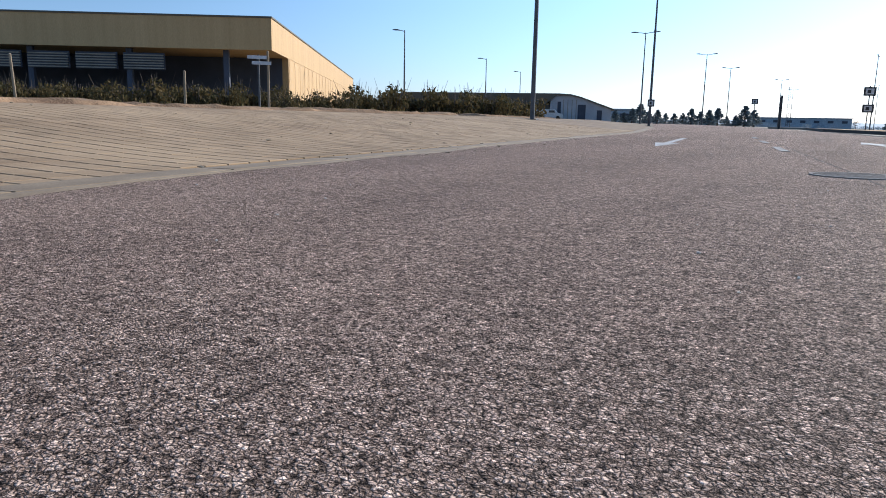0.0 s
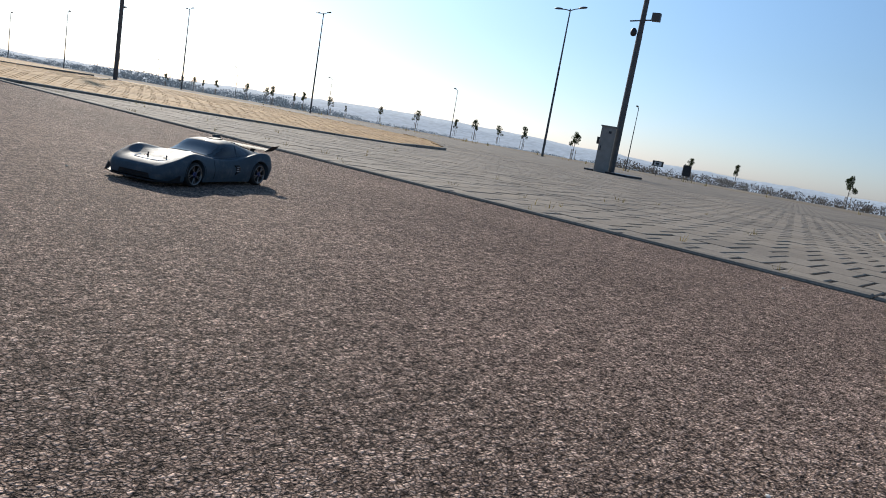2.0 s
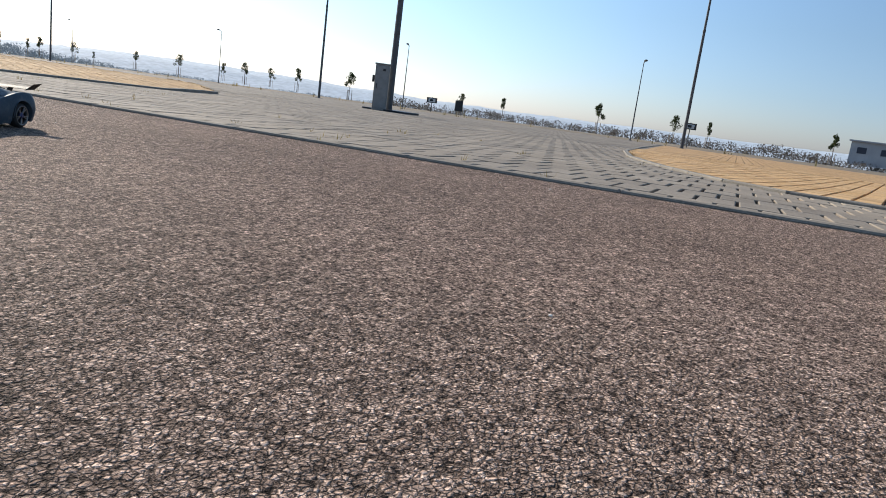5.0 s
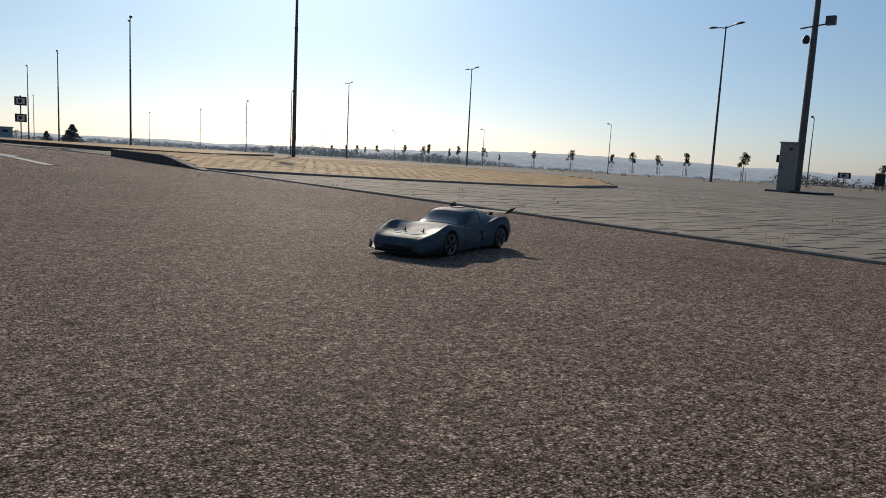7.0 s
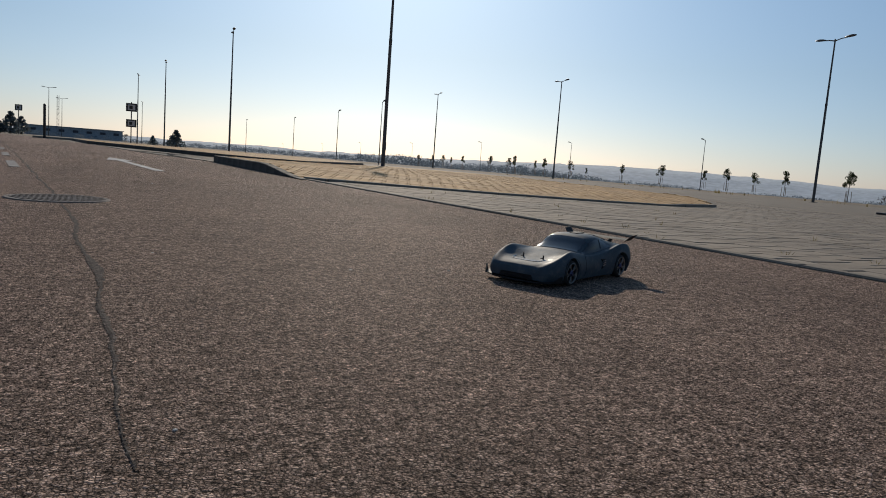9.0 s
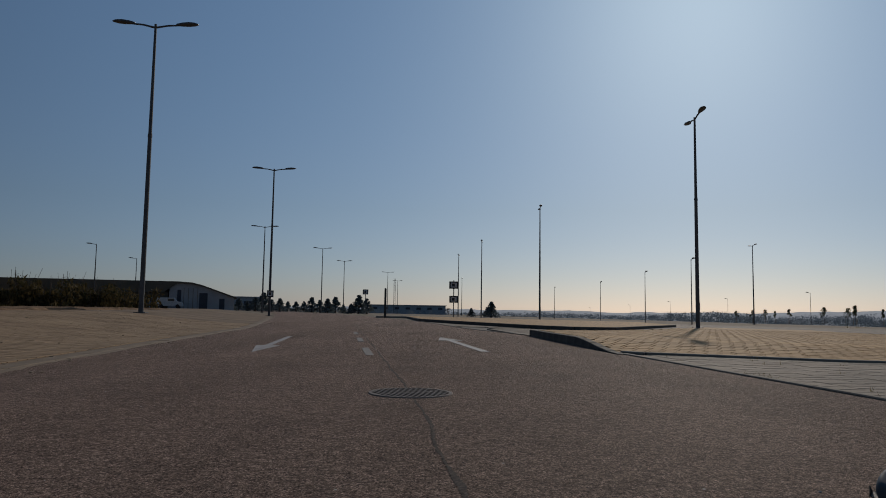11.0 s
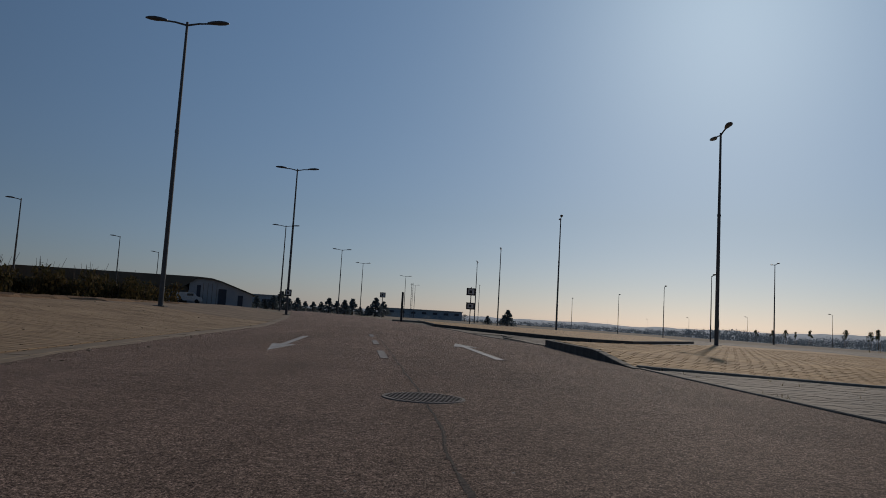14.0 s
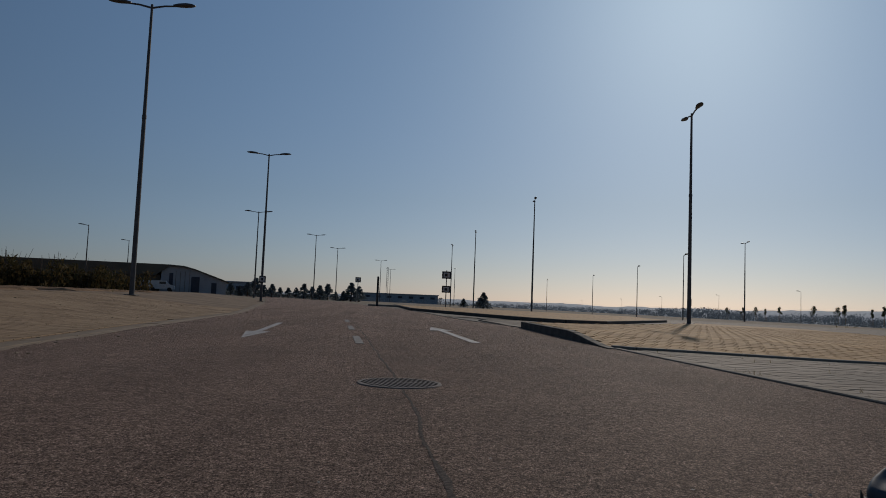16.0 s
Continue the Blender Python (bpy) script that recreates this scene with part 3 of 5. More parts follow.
SHAFT = [(-0.06, 0.0), (0.06, 0.0), (0.06, 3.2), (0.21, 3.2), (0.0, 4.75), (-0.21, 3.2), (-0.06, 3.2)]
decal("road_marking_arrow_ahead", along(0.74, 8.85, -0.48, 4.7, SHAFT), "road_paint", "worn white arrow painted on the asphalt, pointing along the road")
SLIM = [(a * 0.75, b) for a, b in SHAFT]
decal("road_marking_arrow_back", along(-2.46, 12.9, 0.46, -4.6, SLIM), "road_paint", "worn white arrow painted on the asphalt, pointing back along the road")
for y0 in (7.9, 11.2, 14.5):
    decal("road_marking_dash", along(-0.62 - 0.12 * (y0 - 7.9), y0, -0.12, 1.0, [(-0.045, 0), (0.045, 0), (0.045, 1.55), (-0.045, 1.55)]), "faded_paint", "faded white centre line dash on asphalt")


def seam():
    """A worn joint between two lanes of asphalt: a ragged dark groove with crumbled edges."""
    line = [(0.8, 0.16), (1.05, 0.14), (1.8, 0.11), (2.7, 0.05), (3.6, -0.01), (4.9, -0.15), (6.0, -0.28), (7.9, -0.5), (10.5, -0.8), (15.0, -1.35), (26.0, -2.6)]
    rng = random.Random(5)
    verts, faces = [], []
    n = 1500
    for i in range(n + 1):
        y = 0.8 + 25.2 * (i / n) ** 1.6
        x = lerp_table(line, y) + 0.03 * noise.noise((y * 1.7, 0, 0)) + 0.012 * noise.noise((y * 9.0, 3.0, 0))
        w = 0.004 + 0.010 * max(0.0, 0.3 + noise.noise((y * 2.6, 4.0, 0))) + 0.004 * noise.noise((y * 21.0, 6.0, 0))
        w *= smooth01((y - 0.75) / 1.2)
        a, b = max(0.001, w + rng.uniform(-0.003, 0.003)), max(0.001, w * 1.2 + rng.uniform(-0.003, 0.005))
        verts += [(x - a, y, 0.0012), (x, y, 0.0020), (x + b, y, 0.0012)]
        if i:
            k = 3 * i
            faces += [(k - 3, k - 2, k + 1, k), (k - 2, k - 1, k + 2, k + 1)]
    return sheet("road_seam", verts, faces, "bitumen", "dark crumbling seam running along the asphalt")


seam()


def drain_grate(cx, cy, half=0.245):
    """A round-cornered grate: slats running on the slant across a disc painted black as the unlit shaft, in a thin
    ring.
    """
    t = thing("drain_grate", "round cast iron drain grate with slanting bars in the asphalt", "drain grate", (cx, cy, 0.0), 28)
    ring = bmesh.new()
    n = 40
    rows = []
    for k in range(n):
        a = 2 * math.pi * k / n
        c, q = math.cos(a), math.sin(a)
        rows.append([ring.verts.new((c * rr, q * rr, z)) for rr, z in ((half - 0.012, 0.0), (half - 0.012, 0.006), (half + 0.008, 0.006), (half + 0.012, 0.0))])
    for k in range(n):
        p, q = rows[k], rows[(k + 1) % n]
        for e in range(3):
            ring.faces.new((p[e], q[e], q[e + 1], p[e + 1]))
    bmesh.ops.recalc_face_normals(ring, faces=ring.faces[:])
    part("frame", ring, "iron", t, "thin iron ring")
    # no hole in the road: a flat black disc paints the shaft's darkness
    part("pit", rod(bmesh.new(), (0, 0, -0.002), (0, 0, 0.0022), half - 0.01, n=40), "pit", t, "black disc below the bars, coloured as shaft shade")
    bars = 15
    for i in range(bars):
        o = (2 * half - 0.045) * (i / (bars - 1) - 0.5)
        long = 2 * math.sqrt(max(0.0004, (half - 0.012) ** 2 - o * o))
        part("slat", box(bmesh.new(), o, 0, 0.003, 0.013, long, 0.006, bevel=0.0015), "iron", t)
    part("crossbar", box(bmesh.new(), 0, 0, 0.0026, 2 * half - 0.03, 0.012, 0.004), "iron", t)
    return t


drain_grate(-0.09, 4.36)


# ---- the model car ----
def catmull(ps, per):
    out = []
    for i in range(len(ps) - 1):
        a, b, c, d = ps[max(0, i - 1)], ps[i], ps[i + 1], ps[min(len(ps) - 1, i + 2)]
        for k in range(per):
            t = k / per
            out.append(tuple(0.5 * (2 * b[j] + (c[j] - a[j]) * t + (2 * a[j] - 5 * b[j] + 4 * c[j] - d[j]) * t * t + (3 * b[j] - a[j] - 3 * c[j] + d[j]) * t ** 3) for j in range(len(b))))
    out.append(ps[-1])
    return out


# stations from nose to tail: x; then sill, flank, shoulder, glass foot, roof edge as (half width, height); centre height
STATIONS = [
    (0.108, (0.078, 0.020), (0.084, 0.036), (0.076, 0.050), (0.052, 0.052), (0.026, 0.053), 0.053),
    (0.101, (0.094, 0.016), (0.102, 0.038), (0.092, 0.059), (0.064, 0.060), (0.034, 0.061), 0.061),
    (0.078, (0.108, 0.014), (0.116, 0.045), (0.106, 0.074), (0.074, 0.071), (0.040, 0.069), 0.069),
    (0.040, (0.116, 0.014), (0.124, 0.052), (0.112, 0.092), (0.078, 0.081), (0.042, 0.073), 0.072),
    (0.000, (0.118, 0.014), (0.126, 0.056), (0.111, 0.102), (0.080, 0.090), (0.044, 0.081), 0.080),
    (-0.045, (0.114, 0.014), (0.122, 0.052), (0.108, 0.097), (0.082, 0.090), (0.048, 0.087), 0.087),
    (-0.095, (0.109, 0.013), (0.117, 0.048), (0.106, 0.088), (0.086, 0.090), (0.062, 0.093), 0.095),
    (-0.135, (0.107, 0.013), (0.115, 0.047), (0.105, 0.084), (0.089, 0.088), (0.070, 0.107), 0.111),
    (-0.180, (0.106, 0.013), (0.114, 0.046), (0.106, 0.083), (0.091, 0.089), (0.074, 0.129), 0.137),
    (-0.225, (0.107, 0.013), (0.115, 0.046), (0.108, 0.086), (0.092, 0.093), (0.072, 0.135), 0.143),
    (-0.280, (0.111, 0.013), (0.119, 0.050), (0.112, 0.095), (0.094, 0.100), (0.065, 0.131), 0.138),
    (-0.345, (0.119, 0.014), (0.128, 0.058), (0.115, 0.110), (0.094, 0.109), (0.054, 0.119), 0.124),
    (-0.405, (0.120, 0.020), (0.128, 0.062), (0.115, 0.108), (0.090, 0.107), (0.050, 0.110), 0.112),
    (-0.448, (0.114, 0.032), (0.122, 0.064), (0.110, 0.101), (0.086, 0.100), (0.050, 0.101), 0.102),
    (-0.462, (0.104, 0.038), (0.110, 0.064), (0.102, 0.092), (0.082, 0.092), (0.048, 0.092), 0.093),
]
NU, NV = 6, 6
WHEELS_X, WHEEL_Y, WHEEL_R = (0.0, -0.345), 0.104, 0.039


def shell_rows():
    flat = [(s[0], *s[1], *s[2], *s[3], *s[4], *s[5], s[6]) for s in STATIONS]
    rows = []
    for r in catmull(flat, NU):
        half = [(r[1], r[2]), (r[3], r[4]), (r[5], r[6]), (r[7], r[8]), (r[9], r[10]), (0.0, r[11])]
        pts = half + [(-y, z) for y, z in half[-2::-1]]
        rows.append([Vector((r[0], y, z)) for y, z in catmull(pts, NV)])
    return rows


def patch(rows, i0, i1, j0, j1, off, trim=None):
    """A piece of the shell, lifted off it, with a thin rim."""
    bm = bmesh.new()
    grid = {}

    def normal(i, j):
        a = rows[min(i + 1, len(rows) - 1)][j] - rows[max(i - 1, 0)][j]
        b = rows[i][min(j + 1, len(rows[0]) - 1)] - rows[i][max(j - 1, 0)]
        n = b.cross(a)
        n.normalize()
        c = rows[i][j]
        return n if n.dot(Vector((0, c.y, c.z - 0.04))) > 0 else -n
    for i in range(i0, i1 + 1):
        for j in range(j0, j1 + 1):
            grid[i, j] = bm.verts.new(rows[i][j] + normal(i, j) * off)
    for i in range(i0, i1):
        for j in range(j0, j1):
            if trim is None or trim((i + 0.5 - i0) / (i1 - i0), (j + 0.5 - j0) / (j1 - j0)):
                bm.faces.new((grid[i, j], grid[i + 1, j], grid[i + 1, j + 1], grid[i, j + 1]))
    bmesh.ops.delete(bm, geom=[v for v in bm.verts if not v.link_faces], context='VERTS')
    bmesh.ops.recalc_face_normals(bm, faces=bm.faces[:])
    return bm


def body_shell(rows):
    bm = bmesh.new()
    g = [[bm.verts.new(p) for p in r] for r in rows]
    w = len(g[0])
    for a, b in zip(g, g[1:]):
        for j in range(w - 1):
            bm.faces.new((a[j], b[j], b[j + 1], a[j + 1]))
        bm.faces.new((a[w - 1], b[w - 1], b[0], a[0]))
    bm.faces.new(g[0])
    bm.faces.new(g[-1][::-1])
    bmesh.ops.recalc_face_normals(bm, faces=bm.faces[:])
    return bm


def cut_arches(ob):
    """Cut the four wheel arches into the shell."""
    cutter = bmesh.new()
    for x in WHEELS_X:
        for s in (1, -1):
            rod(cutter, (x, s * 0.072, WHEEL_R + 0.001), (x, s * 0.16, WHEEL_R + 0.001), WHEEL_R + 0.0085, n=36)
            box(cutter, x, s * 0.116, 0.006, 2 * (WHEEL_R + 0.0085), 0.088, 0.03)
    for k, bm_part in enumerate([cutter]):
        c = mesh_object("arch_cutter", bm_part, "plastic")
        mod = ob.modifiers.new("arches", 'BOOLEAN')
        mod.object, mod.operation, mod.solver, mod.use_self = c, 'DIFFERENCE', 'EXACT', True
        dg = bpy.context.evaluated_depsgraph_get()
        me = bpy.data.meshes.new_from_object(ob.evaluated_get(dg))
        ob.modifiers.clear()
        ob.data = me
        bpy.data.objects.remove(c)
    ob.data.materials.clear()
    ob.data.materials.append(M["paint"])
    for p in ob.data.polygons:
        p.use_smooth = True
        p.material_index = 0
    ob.data.set_sharp_from_angle(angle=radians(38))


def model_wheel(car, x, side):
    hub = new("wheel")
    hub.parent = car
    hub.location = (x, side * WHEEL_Y, WHEEL_R)
    hub.rotation_euler = (0, random.Random(x * 10 + side).uniform(0, 1.2), 0)
    R, w = WHEEL_R, 0.017
    bm = lathe(bmesh.new(), [(0.030, -w), (R - 0.004, -w), (R - 0.0012, -w + 0.003), (R, -w + 0.008), (R, w - 0.008), (R - 0.0012, w - 0.003), (R - 0.004, w), (0.030, w), (0.029, 0), (0.030, -w)], 40)
    part("tyre", bm, "tyre", hub, "black low-profile rubber tyre", True)
    o = side * (w - 0.001)
    bm = lathe(bmesh.new(), [(0.0305, o), (0.0325, o + side * 0.0015), (0.0312, o + side * 0.003), (0.0285, o + side * 0.0015), (0.028, o - side * 0.02), (0.0305, o)], 40)
    part("rim", bm, "rim", hub, "pale silver rim lip", True)
    bm = bmesh.new()
    for k in range(5):
        for d in (-0.17, 0.17):
            a = 2 * math.pi * k / 5
            p = Vector((0.009 * math.cos(a), o - side * 0.001, 0.009 * math.sin(a)))
            q = Vector((0.0295 * math.cos(a + d), o + side * 0.0005, 0.0295 * math.sin(a + d)))
            rod(bm, p, q, 0.0021, 0.0017, 6)
    part("spoke_star", bm, "rim", hub, "five twin silver spokes")
    bm = lathe(bmesh.new(), [(0.0005, o - side * 0.012), (0.029, o - side * 0.012), (0.029, o - side * 0.014), (0.0005, o - side * 0.014)], 30)
    part("brake_disc", bm, "plastic", hub)
    bm = lathe(bmesh.new(), [(0.0004, o + side * 0.004), (0.006, o + side * 0.004), (0.0075, o + side * 0.001), (0.0105, o), (0.0105, o - side * 0.006)], 6)
    part("hub_nut", bm, "hub", hub, "blue anodised hub nut")
    return hub


def model_car(at, turn, scale):
    car = thing("model_car", "silver-blue radio controlled supercar with rear wing, standing on asphalt", "toy car", at, turn)
    car.scale = (scale, scale, scale)
    rows = shell_rows()
    body = part("body", body_shell(rows), "paint", car, "metallic blue-grey polycarbonate body shell", True)
    body.parent = None
    cut_arches(body)
    body.parent = car
    n = len(rows)

    def row_at(x):
        return min(range(n), key=lambda i: abs(rows[i][NV * 5].x - x))
    mid = NV * 5
    w0, w1 = row_at(-0.100), row_at(-0.176)
    part("windscreen", patch(rows, w0, w1, mid - NV - 2, mid + NV + 2, 0.0011, lambda u, v: abs(v - 0.5) < 0.33 + 0.15 * (1 - u)), "glass", car, "dark tinted windscreen", True)
    for s in (0, 1):
        j0, j1 = (NV * 3, NV * 4 - 1) if s == 0 else (len(rows[0]) - 1 - NV * 4 + 1, len(rows[0]) - 1 - NV * 3)
        up = (lambda v: v) if s == 0 else (lambda v: 1 - v)
        a, b = row_at(-0.112), row_at(-0.234)
        part("side_window", patch(rows, a, b, j0, j1, 0.0011, lambda u, v: up(v) < 0.22 + 1.5 * u), "glass", car, "dark tinted side window", True)
        a, b = row_at(-0.246), row_at(-0.300)
        part("quarter_window", patch(rows, a, b, j0, j1, 0.0011, lambda u, v: up(v) < 1.15 - 0.75 * u), "glass", car, "small dark rear quarter window", True)
    a, b = row_at(-0.285), row_at(-0.40)
    cover = part("engine_cover", patch(rows, a, b, mid - NV + 1, mid + NV - 1, 0.0010), "glass", car, "dark slatted engine cover", True)
    for x in (-0.305, -0.325, -0.345, -0.365, -0.385):
        i = row_at(x)
        c = rows[i][mid]
        part("louvre", box(bmesh.new(), c.x, 0, c.z + 0.0018, 0.008, 0.07, 0.0025, Matrix.Rotation(radians(-12), 3, 'Y'), 0.0008), "paint", cover)
    # roof scoop line and side intakes
    i = row_at(-0.21)
    part("roof_scoop", box(bmesh.new(), -0.235, 0, rows[row_at(-0.235)][mid].z + 0.0006, 0.05, 0.03, 0.004, Matrix.Rotation(radians(2), 3, 'Y'), 0.0015), "plastic", car, "low black roof scoop")
    for s in (1, -1):
        intake = bmesh.new()
        outline = [(-0.208, 0.070), (-0.232, 0.070), (-0.240, 0.062), (-0.238, 0.050), (-0.225, 0.042), (-0.212, 0.038), (-0.220, 0.048), (-0.219, 0.060)]
        vs = [intake.verts.new((x, s * (0.1163 + 0.002 * (0.06 - z) / 0.03), z)) for x, z in outline]
        f = intake.faces.new(vs)
        ret = bmesh.ops.extrude_face_region(intake, geom=[f])
        bmesh.ops.translate(intake, vec=(0, -s * 0.006, 0), verts=[e for e in ret["geom"] if isinstance(e, bmesh.types.BMVert)])
        bmesh.ops.recalc_face_normals(intake, faces=intake.faces[:])
        ip = part("side_intake", intake, "plastic", car, "black side air intake")
        for z in (0.064, 0.057, 0.050):
            part("slat", box(bmesh.new(), -0.226, s * 0.1172, z, 0.018, 0.0016, 0.0013, Matrix.Rotation(radians(8), 3, 'Y')), "chrome", ip)
        # door line; window pillar highlight, put on as a pale rod
        part("pillar_trim", rod(bmesh.new(), (-0.2405, s * 0.0905, 0.098), (-0.239, s * 0.070, 0.121), 0.0012, n=6), "chrome", car, "pale line laid on the window pillar as its highlight")
        part("headlight", box(bmesh.new(), 0.082, s * 0.094, 0.0625, 0.030, 0.0035, 0.0035, Euler((0, radians(36), radians(-28 * s))).to_matrix(), 0.0012), "chrome", car, "thin pale headlight strip")
        # front corner winglet
        bm = bmesh.new()
        tri = [(0.112, s * 0.082, 0.014), (0.060, s * 0.128, 0.014), (0.066, s * 0.137, 0.019), (0.100, s * 0.118, 0.016)]
        for dz in (0.0, 0.003):
            for p in tri:
                bm.verts.new((p[0], p[1], p[2] + dz))
        bm.verts.ensure_lookup_table()
        bmesh.ops.convex_hull(bm, input=bm.verts[:])
        part("splitter_corner", bm, "plastic", car, "black splitter corner plate")
        bm = bmesh.new()
        for p in [(0.062, s * 0.127, 0.016), (0.096, s * 0.117, 0.016), (0.060, s * 0.136, 0.040), (0.052, s * 0.133, 0.016), (0.063, s * 0.133, 0.018), (0.060, s * 0.140, 0.038)]:
            bm.verts.new(p)
        bmesh.ops.convex_hull(bm, input=bm.verts[:])
        part("winglet", bm, "plastic", car, "black upright corner winglet")
        # dark lamp slit behind the strip, corner intake under it, wheel arch lip and door line
        slit = bmesh.new()
        for x, y, z in [(0.094, 0.074, 0.0565), (0.080, 0.100, 0.0615), (0.050, 0.110, 0.0815), (0.060, 0.096, 0.0775)]:
            for d in (0.0, 0.004):
                slit.verts.new((x + d, s * (y + d * 0.4), z + d * 0.3))
        bmesh.ops.convex_hull(slit, input=slit.verts[:])
        part("lamp_slit", slit, "glass", car, "dark headlight lens")
        duct = bmesh.new()
        for x, y, z in [(0.1030, 0.066, 0.022), (0.0935, 0.099, 0.022), (0.0945, 0.099, 0.036), (0.1040, 0.066, 0.033)]:
            for d in (-0.005, 0.0028):
                duct.verts.new((x + d, s * (y + d * 0.5), z))
        bmesh.ops.convex_hull(duct, input=duct.verts[:])
        part("corner_intake", duct, "plastic", car, "black corner air intake")
        for wx in WHEELS_X:
            lip = bmesh.new()
            prev = None
            for q in range(15):
                ang = radians(-8 + 196 * q / 14)
                p = Vector((wx + (WHEEL_R + 0.009) * math.cos(ang), s * 0.1225, WHEEL_R + 0.001 + (WHEEL_R + 0.009) * math.sin(ang)))
                if prev is not None and p.z > 0.02:
                    p.y = s * (0.1262 - 0.18 * max(0.0, p.z - 0.062))
                    rod(lip, prev, p, 0.0010, n=5, caps=False)
                prev = p
            part("arch_lip", lip, "paint", car, "raised wheel arch lip", True)
        i0 = row_at(-0.103)
        door = bmesh.new()
        col = rows[i0]
        pts = [v for v in col if v.y * s > 0 and 0.018 < v.z < 0.088]
        pts.sort(key=lambda v: v.z)
        for a, b in zip(pts, pts[1:]):
            rod(door, a, b, 0.0008, n=5, caps=False)
        part("door_gap", door, "plastic", car, "dark door shut line")
        # hood posts with clips
        px = 0.036
        pz = rows[row_at(px)][mid].z
        post = part("body_post", rod(bmesh.new(), (px, s * 0.036, pz - 0.004), (px - 0.001, s * 0.036, pz + 0.012), 0.0026, 0.0022, 10), "plastic", car, "black body post")
        bm = rod(bmesh.new(), (px - 0.009, s * 0.036 - 0.006, pz + 0.003), (px + 0.008, s * 0.036 + 0.007, pz + 0.0045), 0.0012, n=6)
        rod(bm, (px + 0.008, s * 0.036 + 0.007, pz + 0.0045), (px + 0.013, s * 0.036 - 0.002, pz + 0.0035), 0.0012, n=6)
        part("body_clip", bm, "dark_metal", post, "bent wire body clip")
        part("rear_post", rod(bmesh.new(), (-0.392, s * 0.03, 0.105), (-0.392, s * 0.03, 0.128), 0.0022, n=8), "plastic", car, "black rear body post")
        bm = bmesh.new()
        for p in [(-0.418, 0.050, 0.104), (-0.388, 0.050, 0.104), (-0.440, 0.050, 0.139), (-0.418, 0.050, 0.140)]:
            for d in (-0.002, 0.002):
                bm.verts.new((p[0], s * p[1] + d, p[2]))
        bmesh.ops.convex_hull(bm, input=bm.verts[:])
        part("wing_mount", bm, "plastic", car, "black wing mount")
        bm = bmesh.new()
        for p in [(-0.452, 0.112, 0.137), (-0.404, 0.110, 0.133), (-0.462, 0.134, 0.160), (-0.420, 0.132, 0.156)]:
            for d in (-0.001, 0.001):
                bm.verts.new((p[0], s * (p[1] + d), p[2]))
        bmesh.ops.convex_hull(bm, input=bm.verts[:])
        part("wing_endplate", bm, "plastic", car, "black swept wing end plate")
        part("tail_light", rod(bmesh.new(), (-0.458, s * 0.086, 0.080), (-0.4655, s * 0.086, 0.080), 0.008, n=14), "plastic", car, "dark round tail light")
    bm = bmesh.new()
    prof = [(-0.408, 0.1375), (-0.415, 0.1400), (-0.428, 0.1415), (-0.442, 0.1430), (-0.442, 0.1415), (-0.428, 0.1392), (-0.415, 0.1382)]
    ring0 = [bm.verts.new((x, -0.116, z)) for x, z in prof]
    ring1 = [bm.verts.new((x, 0.116, z)) for x, z in prof]
    for k in range(len(prof)):
        bm.faces.new((ring0[k], ring0[(k + 1) % 7], ring1[(k + 1) % 7], ring1[k]))
    bm.faces.new(ring0[::-1])
    bm.faces.new(ring1)
    bmesh.ops.recalc_face_normals(bm, faces=bm.faces[:])
    part("wing_blade", bm, "plastic", car, "black rear wing blade")
    # nose: lower grille, splitter, hood edge line
    bm = bmesh.new()
    for x, y, z in [(0.1085, 0.060, 0.020), (0.1085, -0.060, 0.020), (0.1095, 0.054, 0.034), (0.1095, -0.054, 0.034), (0.100, 0.060, 0.020), (0.100, -0.060, 0.020), (0.100, 0.054, 0.034), (0.100, -0.054, 0.034)]:
        bm.verts.new((x, y, z))
    bmesh.ops.convex_hull(bm, input=bm.verts[:])
    part("grille", bm, "plastic", car, "black lower grille")
    bm = bmesh.new()
    for x, y in [(0.118, 0.0), (0.116, 0.05), (0.110, 0.084), (0.085, 0.108), (0.04, 0.112)]:
        for s in (1, -1):
            for z in (0.012, 0.0155):
                bm.verts.new((x, s * y, z))
    bmesh.ops.convex_hull(bm, input=bm.verts[:])
    part("splitter", bm, "plastic", car, "black front splitter")
    edge = [(0.045, 0.056), (0.066, 0.054), (0.073, 0.046), (0.076, 0.0), (0.073, -0.046), (0.066, -0.054), (0.045, -0.056)]
    bm = bmesh.new()
    pts = []
    for x, y in edge:
        r = rows[row_at(x)]
        j = min(range(NV * 2, len(r) - NV * 2), key=lambda q: abs(r[q].y - y))
        pts.append(Vector((x, y, r[j].z + 0.0006)))
    for a, b in zip(pts, pts[1:]):
        rod(bm, a, b, 0.0011, n=6)
    part("hood_seam", bm, "chrome", car, "bright raised hood edge line")
    bm = box(bmesh.new(), -0.175, 0, 0.0135, 0.50, 0.17, 0.006, bevel=0.002)
    part("chassis", bm, "plastic", car, "black flat chassis plate")
    bm = bmesh.new()
    for x, y, z in [(-0.44, 0.095, 0.034), (-0.44, -0.095, 0.034), (-0.468, 0.088, 0.040), (-0.468, -0.088, 0.040), (-0.468, 0.082, 0.056), (-0.468, -0.082, 0.056), (-0.44, 0.08, 0.05), (-0.44, -0.08, 0.05)]:
        bm.verts.new((x, y, z))
    bmesh.ops.convex_hull(bm, input=bm.verts[:])
    part("diffuser", bm, "plastic", car, "black rear diffuser")
